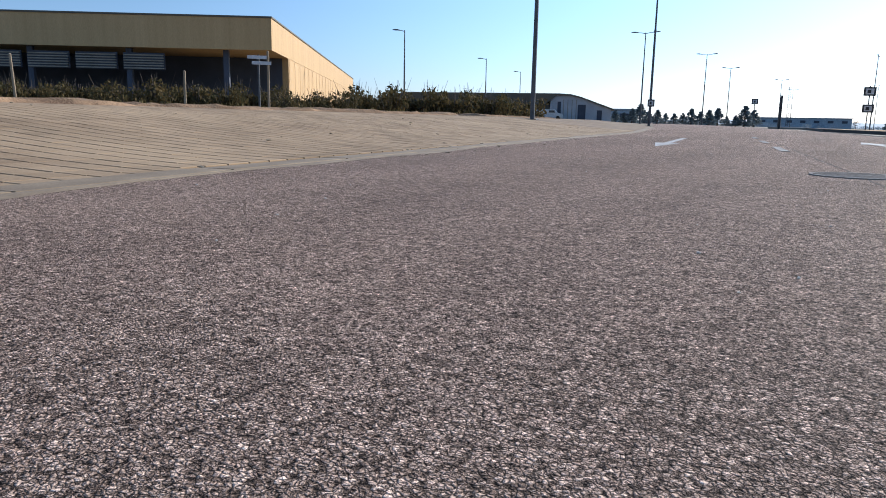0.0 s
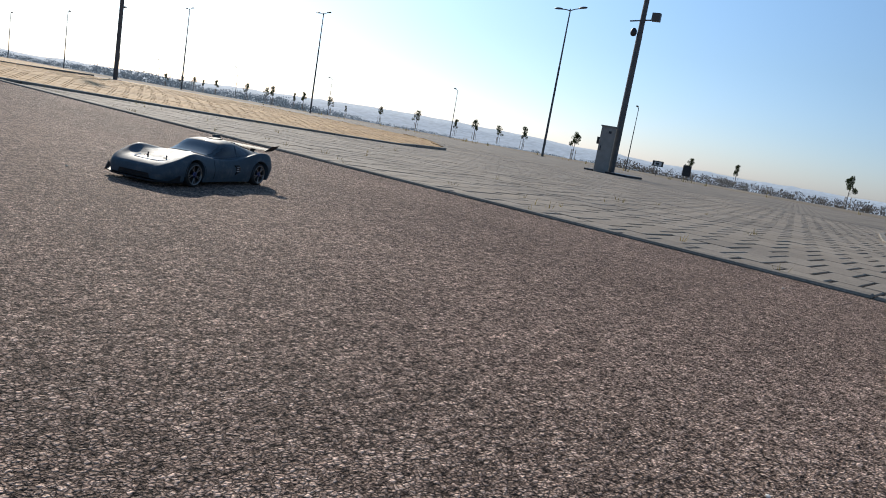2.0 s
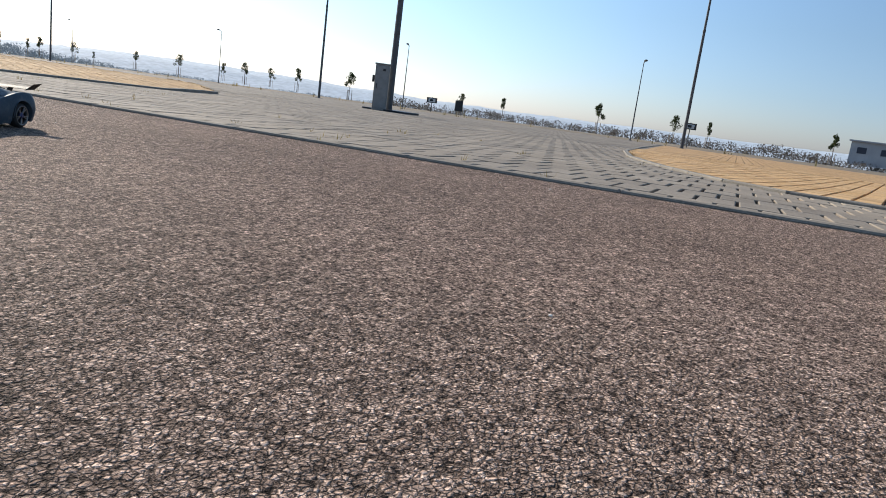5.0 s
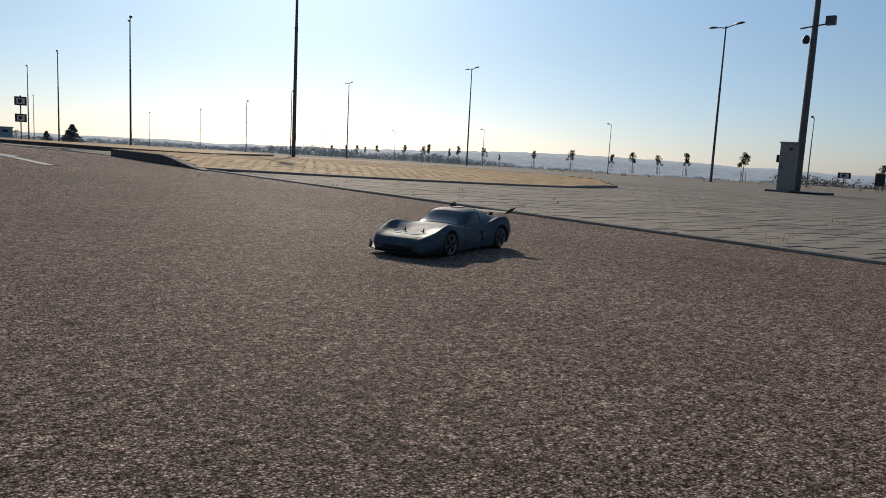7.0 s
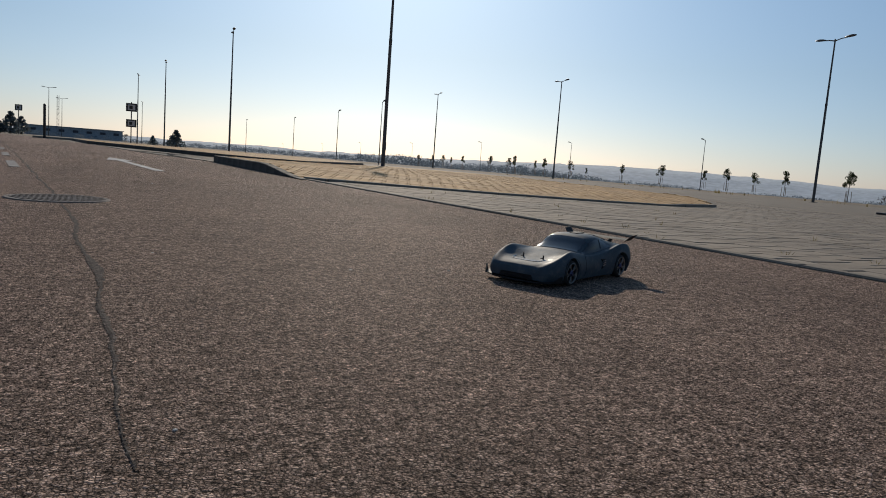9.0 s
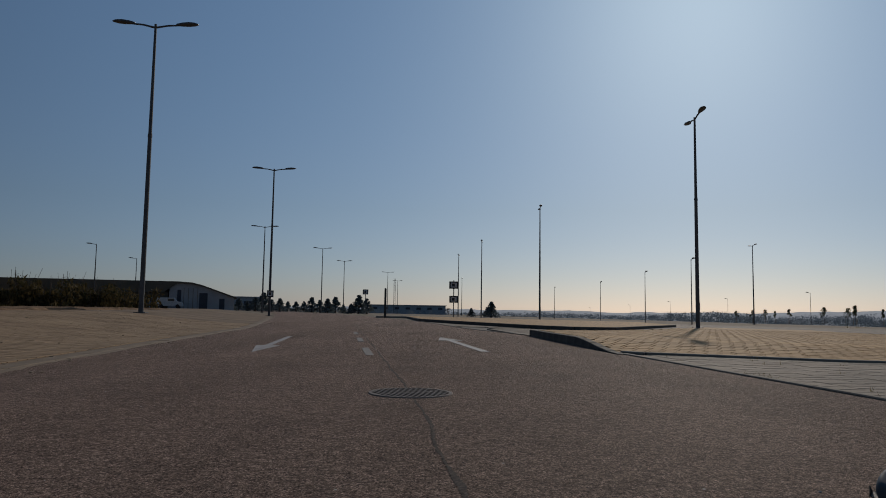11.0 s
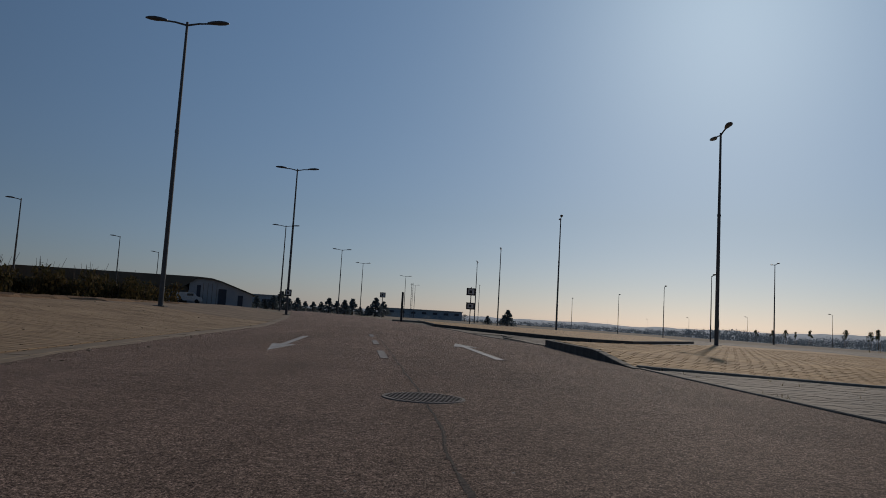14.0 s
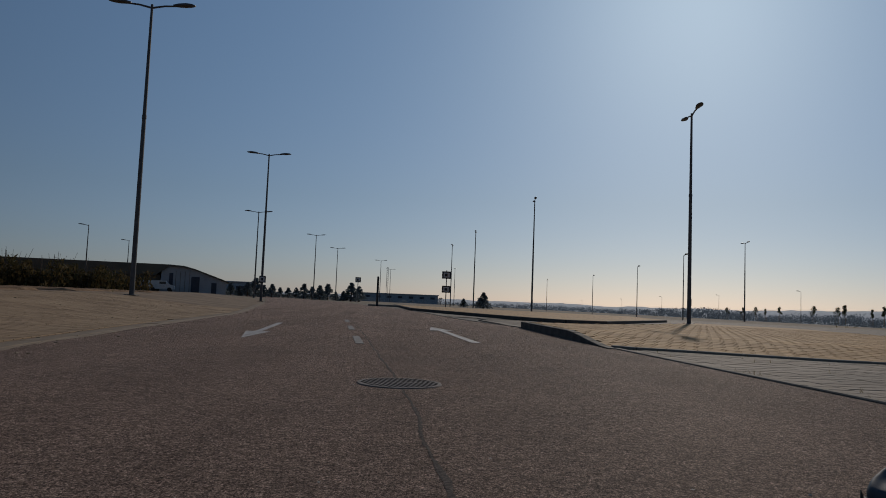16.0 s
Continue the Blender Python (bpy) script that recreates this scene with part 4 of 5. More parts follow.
    # lengthen the nose, shorten the tail; bring the wing forward and down
    for ob in car.children_recursive:
        wing = ob.name.startswith("wing") or ob.name.startswith("rear_post")
        for vert in ob.data.vertices:
            x = vert.co.x
            if wing:
                vert.co.x = x + 0.028
                vert.co.z -= 0.013 if vert.co.z > 0.12 else 0.0
            elif x > 0.05:
                vert.co.x = 0.05 + (x - 0.05) * 1.35
            elif x < -0.395:
                vert.co.x = -0.395 + (x + 0.395) * 0.42
    for x in WHEELS_X:
        for s in (1, -1):
            model_wheel(car, x, s)
        part("axle", rod(bmesh.new(), (x, -0.1, WHEEL_R), (x, 0.1, WHEEL_R), 0.004, n=8), "dark_metal", car)
    return car


CAR_TURN = math.degrees(math.atan2(1.78 - 1.90, 1.43 - 1.73)) + 3.5
CAR_SCALE = 1.0
_h = radians(CAR_TURN)
# front left wheel stands near (1.44, 1.79)
car_x = 1.415 - (0.0 * math.cos(_h) - 0.117 * CAR_SCALE * math.sin(_h))
car_y = 1.775 - (0.0 * math.sin(_h) + 0.117 * CAR_SCALE * math.cos(_h))
model_car((car_x, car_y, 0.001), CAR_TURN, CAR_SCALE)


# ---- street lamps ----
def lamp_head(bm, p, d):
    """A flat cobra-style head at p, pointing along d."""
    d = Vector(d).normalized()
    side = Vector((-d.y, d.x, 0))
    p = Vector(p)
    secs = [(-0.28, 0.05, 0.05), (-0.1, 0.10, 0.085), (0.15, 0.14, 0.10), (0.35, 0.12, 0.075), (0.48, 0.05, 0.03)]
    rings = []
    for s, w, h in secs:
        c = p + d * s
        rings.append([bm.verts.new(c + side * (w * math.cos(a)) + Vector((0, 0, h * math.sin(a) * (1.0 if math.sin(a) > 0 else 0.45)))) for a in [2 * math.pi * k / 10 for k in range(10)]])
    for a, b in zip(rings, rings[1:]):
        for k in range(10):
            bm.faces.new((a[k], a[(k + 1) % 10], b[(k + 1) % 10], b[k]))
    bm.faces.new(rings[0][::-1])
    bm.faces.new(rings[-1])
    bmesh.ops.recalc_face_normals(bm, faces=bm.faces[:])
    return bm


def street_lamp(name, label, height, arms, span, base_r, group):
    t = thing(name, label, "street lamp", group=group)
    bm = rod(bmesh.new(), (0, 0, 0), (0, 0, height * 0.6), base_r, base_r * 0.78, 12)
    rod(bm, (0, 0, height * 0.6), (0, 0, height * 0.612), base_r * 0.9, base_r * 0.86, 12)
    rod(bm, (0, 0, height * 0.6), (0, 0, height), base_r * 0.72, base_r * 0.5, 12)
    part("pole", bm, "steel", t, "tapered galvanised steel pole")
    bm = box(bmesh.new(), 0, 0, 0.015, base_r * 4.5, base_r * 4.5, 0.03, bevel=0.005)
    part("base_plate", bm, "steel", t)
    part("service_door", box(bmesh.new(), 0, -base_r * 0.93, 1.0, base_r * 0.9, 0.02, 0.35, bevel=0.004), "lamp_body", t)
    for s in arms:
        bm = rod(bmesh.new(), (0, 0, height - 0.12), (s * span * 0.35, 0, height - 0.03), base_r * 0.42, base_r * 0.38, 8)
        rod(bm, (s * span * 0.35, 0, height - 0.03), (s * span * 0.72, 0, height + 0.0), base_r * 0.38, base_r * 0.34, 8)
        a = part("arm", bm, "steel", t)
        part("lamp_head", lamp_head(bmesh.new(), (s * span * 0.8, 0, height + 0.02), (s, 0, 0.06)), "lamp_body", a, "flat oval lamp housing", True)
    return t


double = street_lamp("street_lamp", "tall grey steel street lamp with two arms", 10.0, (1, -1), 1.25, 0.088, "double lamps along the road")
row = [(-9.78, 24.54, 3), (-10.56, 47.86, 3), (-17.55, 76.1, 3), (-16.27, 109.7, 6), (-15.95, 136.0, 6), (-9.5, 170.7, 10), (-8.9, 214.0, 10),
       (11.43, 29.7, 84), (10.35, 64.83, 84), (7.12, 92.7, 84), (5.1, 115.4, 84), (9.4, 191.0, 80), (41.15, 30.5, 84), (43.4, 62.9, 84), (41.1, 88.3, 84), (39.9, 5.6, 80)]
SCALES = {0: 1.02, 2: 0.925, 7: 0.905, 8: 1.04, 12: 1.02, 13: 1.02}
for i, (x, y, turn) in enumerate(row):
    h = SCALES.get(i, 1.0)
    m = pose(x, y, land(x, y) + raised(x, y) - 0.01, 0, 0, turn) @ Matrix.Diagonal((1, 1, h, 1))
    if i == 0:
        double.matrix_world = m
    else:
        copy_thing(double, pose(0, 0, 0)).matrix_basis = m
single = street_lamp("street_lamp", "grey steel lot lamp with one short arm", 6.0, (-1,), 0.9, 0.055, "single lamps of the parking lot")
rows6 = [(24.6, 136.1), (27.2, 110.5), (26.0, 83.9), (24.2, 64.3), (136.0, 587.1), (106.7, 370.2), (89.4, 258.6), (84.9, 198.3), (75.6, 138.1), (72.7, 100.8), (64.6, 63.0), (60.8, 35.3), (56.8, 12.1)]
for i, (x, y) in enumerate(rows6):
    fall = land(x, y) - terrain(x, y)
    m = pose(x, y, terrain(x, y) - 0.05, 0, 0, 20 if i > 3 else 84) @ Matrix.Diagonal((1, 1, 1 + fall / 6.0, 1))
    if i == 0:
        single.matrix_world = m
    else:
        copy_thing(single, pose(0, 0, 0)).matrix_basis = m
tall = street_lamp("street_lamp", "grey steel street lamp with one arm behind the hedge", 8.0, (-1,), 1.0, 0.09, "single lamps behind the hedge")
for i, (x, y) in enumerate([(-36.7, 60.0), (-42.5, 91.4), (-47.7, 116.9)]):
    m = pose(x, y, land(x, y) - 0.05, 0, 0, 8)
    if i == 0:
        tall.matrix_world = m
    else:
        copy_thing(tall, m)


# ---- camera mast with its cabinet ----
def camera_mast(x, y):
    z = land(x, y)
    t = thing("camera_mast", "thick grey mast with cameras above a dark plinth", "mast", (x, y, z))
    part("plinth", box(bmesh.new(), -0.15, -0.2, 0.03, 1.3, 2.2, 0.12, bevel=0.02), "dark_metal", t, "dark low plinth")
    bm = rod(bmesh.new(), (0, 0, 0), (0, 0, 6.0), 0.15, 0.125, 14)
    rod(bm, (0, 0, 6.0), (0, 0, 11.0), 0.12, 0.085, 14)
    part("pole", bm, "steel", t)
    br = part("bracket", rod(bmesh.new(), (-0.35, 0.4, 6.55), (0.3, -0.45, 6.75), 0.03, n=8), "steel", t)
    part("camera_box", box(bmesh.new(), 0.28, -0.46, 6.85, 0.3, 0.36, 0.34, Matrix.Rotation(radians(20), 3, 'Z'), 0.02), "lamp_body", br, "grey boxy detector")
    bm = lathe(bmesh.new(), [(0.01, 5.95), (0.10, 5.98), (0.14, 6.08), (0.13, 6.2), (0.06, 6.3)], 16, 'Z')
    bmesh.ops.translate(bm, vec=(-0.16, 0.22, 0), verts=bm.verts[:])
    part("dome_camera", bm, "dark_metal", t, "dark dome camera", True)
    return t


mast = camera_mast(21.12, 12.43)
mast.scale = (0.75, 0.75, 0.75)


def cabinet(x, y, turn):
    z = land(x, y)
    t = thing("control_cabinet", "tall grey metal control cabinet beside the mast", "cabinet", (x, y, z), turn)
    part("body", box(bmesh.new(), 0, 0, 1.0, 0.5, 0.62, 1.98, bevel=0.02), "cabinet", t)
    d = part("door", box(bmesh.new(), -0.26, 0, 1.0, 0.03, 0.55, 1.8, bevel=0.008), "cabinet", t)
    part("handle", box(bmesh.new(), -0.285, 0.2, 1.05, 0.03, 0.03, 0.2, bevel=0.006), "dark_metal", d)
    part("meter_window", box(bmesh.new(), -0.279, -0.08, 1.75, 0.012, 0.12, 0.1), "dark_metal", d)
    part("cap", box(bmesh.new(), 0, 0, 2.0, 0.58, 0.7, 0.05, bevel=0.01), "cabinet", t)
    part("side_box", box(bmesh.new(), 0.02, 0.36, 1.35, 0.2, 0.12, 0.3, bevel=0.01), "dark_metal", t)
    return t


control = cabinet(20.6, 12.5, 31)
control.scale = (0.75, 0.75, 0.75)


# ---- signs ----
def square_sign(x, y, boards, turn, post_top, label, base=None):
    z = land(x, y) if base is None else base
    t = thing("road_sign", label, "sign", (x, y, z), turn)
    part("post", rod(bmesh.new(), (0, 0, 0), (0, 0, post_top - z), 0.04, n=10), "steel", t)
    for zc, w, h in boards:
        b = part("board", box(bmesh.new(), 0, -0.06, zc - z, w, 0.03, h, bevel=0.008), "dark_metal", t, "dark framed sign board")
        part("panel", box(bmesh.new(), 0, -0.078, zc - z, w * 0.66, 0.008, h * 0.66), "sign_white", b, "pale inner field")
        part("mark", box(bmesh.new(), -w * 0.05, -0.084, zc - z, w * 0.3, 0.006, h * 0.4), "dark_metal", b, "dark block mark")
        part("clamp", box(bmesh.new(), 0, -0.02, zc - z, 0.12, 0.06, 0.05), "steel", b)
    return t


square_sign(2.26, 59.95, [(2.70, 0.78, 0.62), (1.5, 0.74, 0.58)], 2, 3.1, "two dark square signs on a steel post beside the road")
square_sign(-6.9, 79.7, [(2.5, 0.62, 0.56)], 4, 2.8, "dark square sign on a thin steel post")
square_sign(-10.2, 46.4, [(1.45, 0.42, 0.44)], 8, 1.75, "small dark square sign on a post under the lamp")
square_sign(62.05, 32.8, [(0.42, 1.0, 0.5)], -62, 0.7, "low wide dark sign board beyond the paving")
square_sign(59.73, 8.25, [(1.0, 0.95, 0.5)], -82, 1.3, "low wide grey sign board beyond the paving")


def marker_post(x, y):
    t = thing("marker_post", "dark slim post on a small kerbed strip", "post", (x, y, 0.0))
    part("post", rod(bmesh.new(), (0, 0, 0), (0, 0, 1.9), 0.075, 0.07, 12), "dark_metal", t)
    part("cap", rod(bmesh.new(), (0, 0, 1.9), (0, 0, 1.96), 0.085, 0.03, 12), "dark_metal", t)
    part("foot", box(bmesh.new(), 0.5, 0.6, 0.05, 2.2, 1.2, 0.12, bevel=0.03), "kerb", t, "small concrete strip")
    return t


marker_post(-2.74, 46.9)


def info_column(x, y, turn):
    z = land(x, y)
    t = thing("info_column", "dark upright board standing on two legs", "sign", (x, y, z), turn)
    part("board", box(bmesh.new(), 0, 0, 0.95, 0.75, 0.08, 1.0, bevel=0.01), "dark_metal", t)
    for s in (-1, 1):
        part("leg", rod(bmesh.new(), (s * 0.25, 0, 0), (s * 0.25, 0, 0.5), 0.03, n=8), "steel", t)
    return t


info_column(63.2, 30.4, -64)


def lattice_mast(x, y, h=9.5):
    t = thing("lattice_mast", "thin grey lattice mast far down the road", "mast", (x, y, 0))
    for a in range(3):
        c, s = 0.22 * math.cos(a * 2.094), 0.22 * math.sin(a * 2.094)
        part("leg", rod(bmesh.new(), (c, s, 0), (c, s, h), 0.03, n=6), "steel", t)
    bm = bmesh.new()
    for k in range(16):
        for a in range(3):
            b = (a + 1) % 3
            rod(bm, (0.22 * math.cos(a * 2.094), 0.22 * math.sin(a * 2.094), k * h / 16), (0.22 * math.cos(b * 2.094), 0.22 * math.sin(b * 2.094), (k + 1) * h / 16), 0.014, n=4)
    part("bracing", bm, "steel", t)
    return t


lattice_mast(-6.9, 150.0, 7.2)


# ---- poles and crossbars in front of the hedge ----
def field_post(x, y, h, lean):
    z = land(x, y)
    t = thing("field_post", "pale weathered wooden post in front of the hedge", "post", (x, y, z - 0.02), group="field posts")
    part("post", rod(bmesh.new(), (0, 0, 0), (lean, 0, h), 0.05, 0.045, 8), "wood", t)
    part("cap", rod(bmesh.new(), (lean, 0, h), (lean, 0, h + 0.03), 0.055, 0.02, 8), "wood", t)
    return t


field_post(-25.9, 15.4, 1.75, -0.12)
field_post(-22.5, 20.0, 1.45, 0.03)
field_post(-20.22, 22.23, 2.35, 0.0)
direction = thing("direction_sign", "small pale finger boards on a steel post", "sign", (-20.49, 21.98, land(-20.49, 21.98)), 43)
part("post", rod(bmesh.new(), (0, 0, 0), (0, 0, 2.2), 0.04, n=8), "steel", direction)
for zc, o in ((2.1, -0.05), (1.88, 0.12)):
    part("board", box(bmesh.new(), o, -0.05, zc, 0.75, 0.02, 0.13, bevel=0.004), "sign_white", direction, "pale narrow finger board")


# ---- buildings ----
def beam_box(bm, o, u, v, a0, a1, b0, b1, z0, z1):
    """A box in the plan frame of a building: origin o, unit axes u and v."""
    vs = []
    for z in (z0, z1):
        for a, b in ((a0, b0), (a1, b0), (a1, b1), (a0, b1)):
            p = o + u * a + v * b
            vs.append(bm.verts.new((p.x, p.y, z)))
    for f in ((0, 3, 2, 1), (4, 5, 6, 7), (0, 1, 5, 4), (1, 2, 6, 5), (2, 3, 7, 6), (3, 0, 4, 7)):
        bm.faces.new([vs[k] for k in f])
    bmesh.ops.recalc_face_normals(bm, faces=bm.faces[:])
    return bm


def warehouse():
    t = thing("warehouse", "large tan clad warehouse with a deep dark canopy front", "building")
    o = Vector((-33.3, 37.35, 0))
    v = Vector((-0.517, 0.856, 0)).normalized()    # along the sunlit end wall
    u = Vector((-v.y, v.x, 0))                     # along the front
    if u.x > 0:
        u = -u
    part("roof", beam_box(bmesh.new(), o, u, v, 0.0, 60.0, 0.0, 76.0, 4.5, 6.55), "tan", t, "tan clad parapet and roof")
    part("coping", beam_box(bmesh.new(), o, u, v, -0.06, 60.0, -0.06, 76.0, 6.55, 6.66), "shed_dark", t)
    part("wall", beam_box(bmesh.new(), o, u, v, 0.02, 60.0, 7.0, 75.9, 0.0, 4.5), "tan", t, "tan clad wall")
    front = part("front", beam_box(bmesh.new(), o, u, v, 0.5, 60.0, 6.8, 7.0, 0.0, 4.5), "facade_dark", t, "dark blue recessed front wall")
    for k in range(9):
        a = 3.0 + 6.4 * k
        part("pillar", beam_box(bmesh.new(), o, u, v, a, a + 0.35, 0.6, 0.95, 0.0, 4.5), "facade_dark", t)
    for k in range(7):
        a = 7.2 + 3.1 * k
        w = part("window", beam_box(bmesh.new(), o, u, v, a, a + 2.7, 0.55, 0.66, 3.1, 4.2), "facade_dark", t, "louvred window band")
        for q in range(6):
            part("slat", beam_box(bmesh.new(), o, u, v, a + 0.05, a + 2.65, 0.42, 0.56, 3.15 + 0.17 * q, 3.23 + 0.17 * q), "louvre", w)
    for k in range(25):
        part("rib", beam_box(bmesh.new(), o, u, v, -0.008, 0.0, 7.3 + 2.8 * k, 7.4 + 2.8 * k, 0.0, 4.5), "tan", t)
    return t


warehouse()


def shed():
    """Long low hall: dark roof sloping to a pale gable, a glazed porch and a white box before it."""
    t = thing("shed", "long low shed with dark roof and pale gable", "building")
    o = Vector((-31.4, 100.2, 0))
    u = Vector((-0.30, 0.95, 0)).normalized()
    v = Vector((-0.955, -0.30, 0)).normalized()
    gable = bmesh.new()
    prof = [(-4.2, 0.0), (-4.2, 1.9), (0.2, 3.45), (1.6, 3.75), (3.4, 3.8), (4.4, 3.3), (4.6, 0.0)]
    for a in (0.0, 30.0):
        for b, z in prof:
            p = o + v * b + u * a
            gable.verts.new((p.x, p.y, z))
    gable.verts.ensure_lookup_table()
    n = len(prof)
    gv = gable.verts
    for k in range(n):
        gable.faces.new((gv[k], gv[(k + 1) % n], gv[n + (k + 1) % n], gv[n + k]))
    gable.faces.new([gv[k] for k in range(n)])
    gable.faces.new([gv[n + k] for k in reversed(range(n))])
    bmesh.ops.recalc_face_normals(gable, faces=gable.faces[:])
    part("wall", gable, "shed_white", t, "pale gable wall")
    bm = bmesh.new()
    prof = [(-4.6, 1.75), (-4.6, 1.95), (0.1, 3.6), (1.5, 3.95), (3.3, 4.05), (26.0, 4.0), (30.0, 3.2), (30.0, 2.4), (5.2, 2.5), (3.5, 3.8), (1.6, 3.75), (0.2, 3.45)]
    n = len(prof)
    r0 = [bm.verts.new(((o + v * b - u * 0.4).x, (o + v * b - u * 0.4).y, z)) for b, z in prof]
    r1 = [bm.verts.new(((o + v * b + u * 30).x, (o + v * b + u * 30).y, z)) for b, z in prof]
    for k in range(n):
        bm.faces.new((r0[k], r0[(k + 1) % n], r1[(k + 1) % n], r1[k]))
    bm.faces.new(r0)
    bm.faces.new(r1[::-1])
    bmesh.ops.recalc_face_normals(bm, faces=bm.faces[:])
    bmesh.ops.triangulate(bm, faces=[f for f in bm.faces if len(f.verts) > 4])
    part("roof", bm, "shed_dark", t, "dark brown metal roof")
    part("wall", beam_box(bmesh.new(), o, u, v, 0.3, 30, 4.6, 30, 0.0, 2.6), "shed_dark", t, "dark brown side wall")
    for b, w, h in ((-2.9, 0.7, 1.75), (-0.6, 1.1, 2.5), (2.9, 0.5, 2.9)):
        part("window", beam_box(bmesh.new(), o, u, v, -0.06, 0.0, b, b + w, 0.2, h), "facade_dark", t, "tall dark opening")
    for b in (0.7, 1.3, 1.9, 2.5):
        part("rib", beam_box(bmesh.new(), o, u, v, -0.05, 0.0, b, b + 0.08, 0.2, 3.2), "louvre", t)
    porch = part("porch", beam_box(bmesh.new(), o, u, v, -1.4, 0.2, 5.4, 12.0, 0.0, 1.5), "facade_dark", t, "dark glazed porch")
    part("band", beam_box(bmesh.new(), o, u, v, -1.7, 0.3, 5.2, 12.2, 1.5, 1.72), "sign_white", porch, "pale porch roof edge")
    for k in range(6):
        part("post", beam_box(bmesh.new(), o, u, v, -1.45, -1.38, 5.5 + 1.25 * k, 5.6 + 1.25 * k, 0.0, 1.5), "far_wall", porch)
    return t


shed()


def parked_van(x, y, turn):
    t = thing("van", "white van parked before the shed", "van", (x, y, land(x, y) - 0.05), turn)
    bm = bmesh.new()
    prof = [(-1.6, 0.3), (-1.6, 1.25), (-1.45, 1.42), (0.55, 1.42), (0.95, 0.95), (1.6, 0.8), (1.7, 0.55), (1.7, 0.3)]
    a = [bm.verts.new((px, -0.62, z)) for px, z in prof]
    b = [bm.verts.new((px, 0.62, z)) for px, z in prof]
    for k in range(len(prof)):
        q = (k + 1) % len(prof)
        bm.faces.new((a[k], a[q], b[q], b[k]))
    bm.faces.new(a)
    bm.faces.new(b[::-1])
    bmesh.ops.recalc_face_normals(bm, faces=bm.faces[:])
    part("body", bm, "sign_white", t, "white van body")
    for sy in (-0.63, 0.63):
        part("side_window", box(bmesh.new(), 0.2, sy, 1.12, 0.8, 0.02, 0.3, bevel=0.005), "glass", t)
        for px in (-1.0, 1.05):
            part("wheel", rod(bmesh.new(), (px, sy * 0.82, 0.28), (px, sy * 1.02, 0.28), 0.26, n=18), "tyre", t)
    return t


parked_van(-34.5, 96.0, 15)


def far_building(name, x0, y0, x1, y1, depth, h, mat, label, windows=0):
    t = thing(name, label, "building")
    o = Vector((x0, y0, 0))
    u = Vector((x1 - x0, y1 - y0, 0))
    L = u.length
    u.normalize()
    v = Vector((-u.y, u.x, 0))
    part("wall", beam_box(bmesh.new(), o, u, v, 0, L, 0, depth, -1.0, h), mat, t)
    part("roof", beam_box(bmesh.new(), o, u, v, -0.4, L + 0.4, -0.4, depth + 0.4, h, h + 0.25), mat, t)
    for k in range(windows):
        part("window", beam_box(bmesh.new(), o, u, v, L * (k + 0.3) / windows, L * (k + 0.7) / windows, -0.05, 0.0, h * 0.35, h * 0.7), "facade_dark", t)
    return t


far_building("far_hall", -24.0, 299.0, 8.0, 300.0, 30, 2.6, "far_wall", "long low hall at the end of the road, tinted haze blue", 7)
far_building("far_hall", -75.0, 190.0, -46.0, 196.0, 30, 3.4, "far_wall", "long roofed hall behind the conifers, tinted haze blue", 5)
far_building("far_hall", 150.0, -7.0, 148.0, -22.0, 20, 3.2, "shed_white", "pale hazy building beyond the scrub", 4)


# ---- trees, bushes, grass ----
def leaf_cloud(bm, rng, centre, radii, count, size):
    for _ in range(count):
        while True:
            p = Vector((rng.uniform(-1, 1), rng.uniform(-1, 1), rng.uniform(-1, 1)))
            if 0.15 < p.length < 1:
                break
        c = Vector(centre) + Vector((p.x * radii[0], p.y * radii[1], p.z * radii[2]))
        q = Euler((rng.uniform(0, 6.3), rng.uniform(0, 6.3), rng.uniform(0, 6.3))).to_matrix()
        s = size * rng.uniform(0.5, 1.3)
        vs = [bm.verts.new(c + q @ Vector((x * s, y * s, z * s))) for x, y, z in ((-1, 0, 0), (0, -0.45, 0.1), (1, 0, 0), (0, 0.45, 0.1))]
        bm.faces.new(vs)
    return bm


def sapling(seed, label, slim=1.0):
    rng = random.Random(seed)
    t = thing("sapling", label, "tree", group="young trees round the lot")
    bm = rod(bmesh.new(), (0, 0, 0), (0.03, 0.02, 1.6), 0.04, 0.03, 7)
    rod(bm, (0.03, 0.02, 1.6), (0.0, 0.05, 2.9), 0.03, 0.012, 7)
    limbs = []
    for k in range(9):
        z = 1.3 + 0.17 * k
        a = rng.uniform(0, 6.3)
        r = rng.uniform(0.25, 0.55) * slim * (1.15 - 0.08 * k)
        q = (r * math.cos(a), r * math.sin(a), z + rng.uniform(0.15, 0.45))
        rod(bm, (0.02, 0.02, z), q, 0.012, 0.005, 5)
        limbs.append(q)
    part("trunk", bm, "bark", t)
    bm = bmesh.new()
    for q in limbs + [(0, 0.05, 2.9), (0.05, 0, 2.5), (0, 0, 2.1)]:
        leaf_cloud(bm, rng, q, (0.24 * slim, 0.24 * slim, 0.26), rng.randint(28, 60), 0.105)
    part("crown", bm, "leaf", t, "sparse dark green leaves")
    for a in (0.5, 2.6, 4.7):
        part("stake", rod(bmesh.new(), (0.34 * math.cos(a), 0.34 * math.sin(a), 0), (0.3 * math.cos(a), 0.3 * math.sin(a), 1.15), 0.028, n=6), "wood", t, "wooden support stake")
    return t


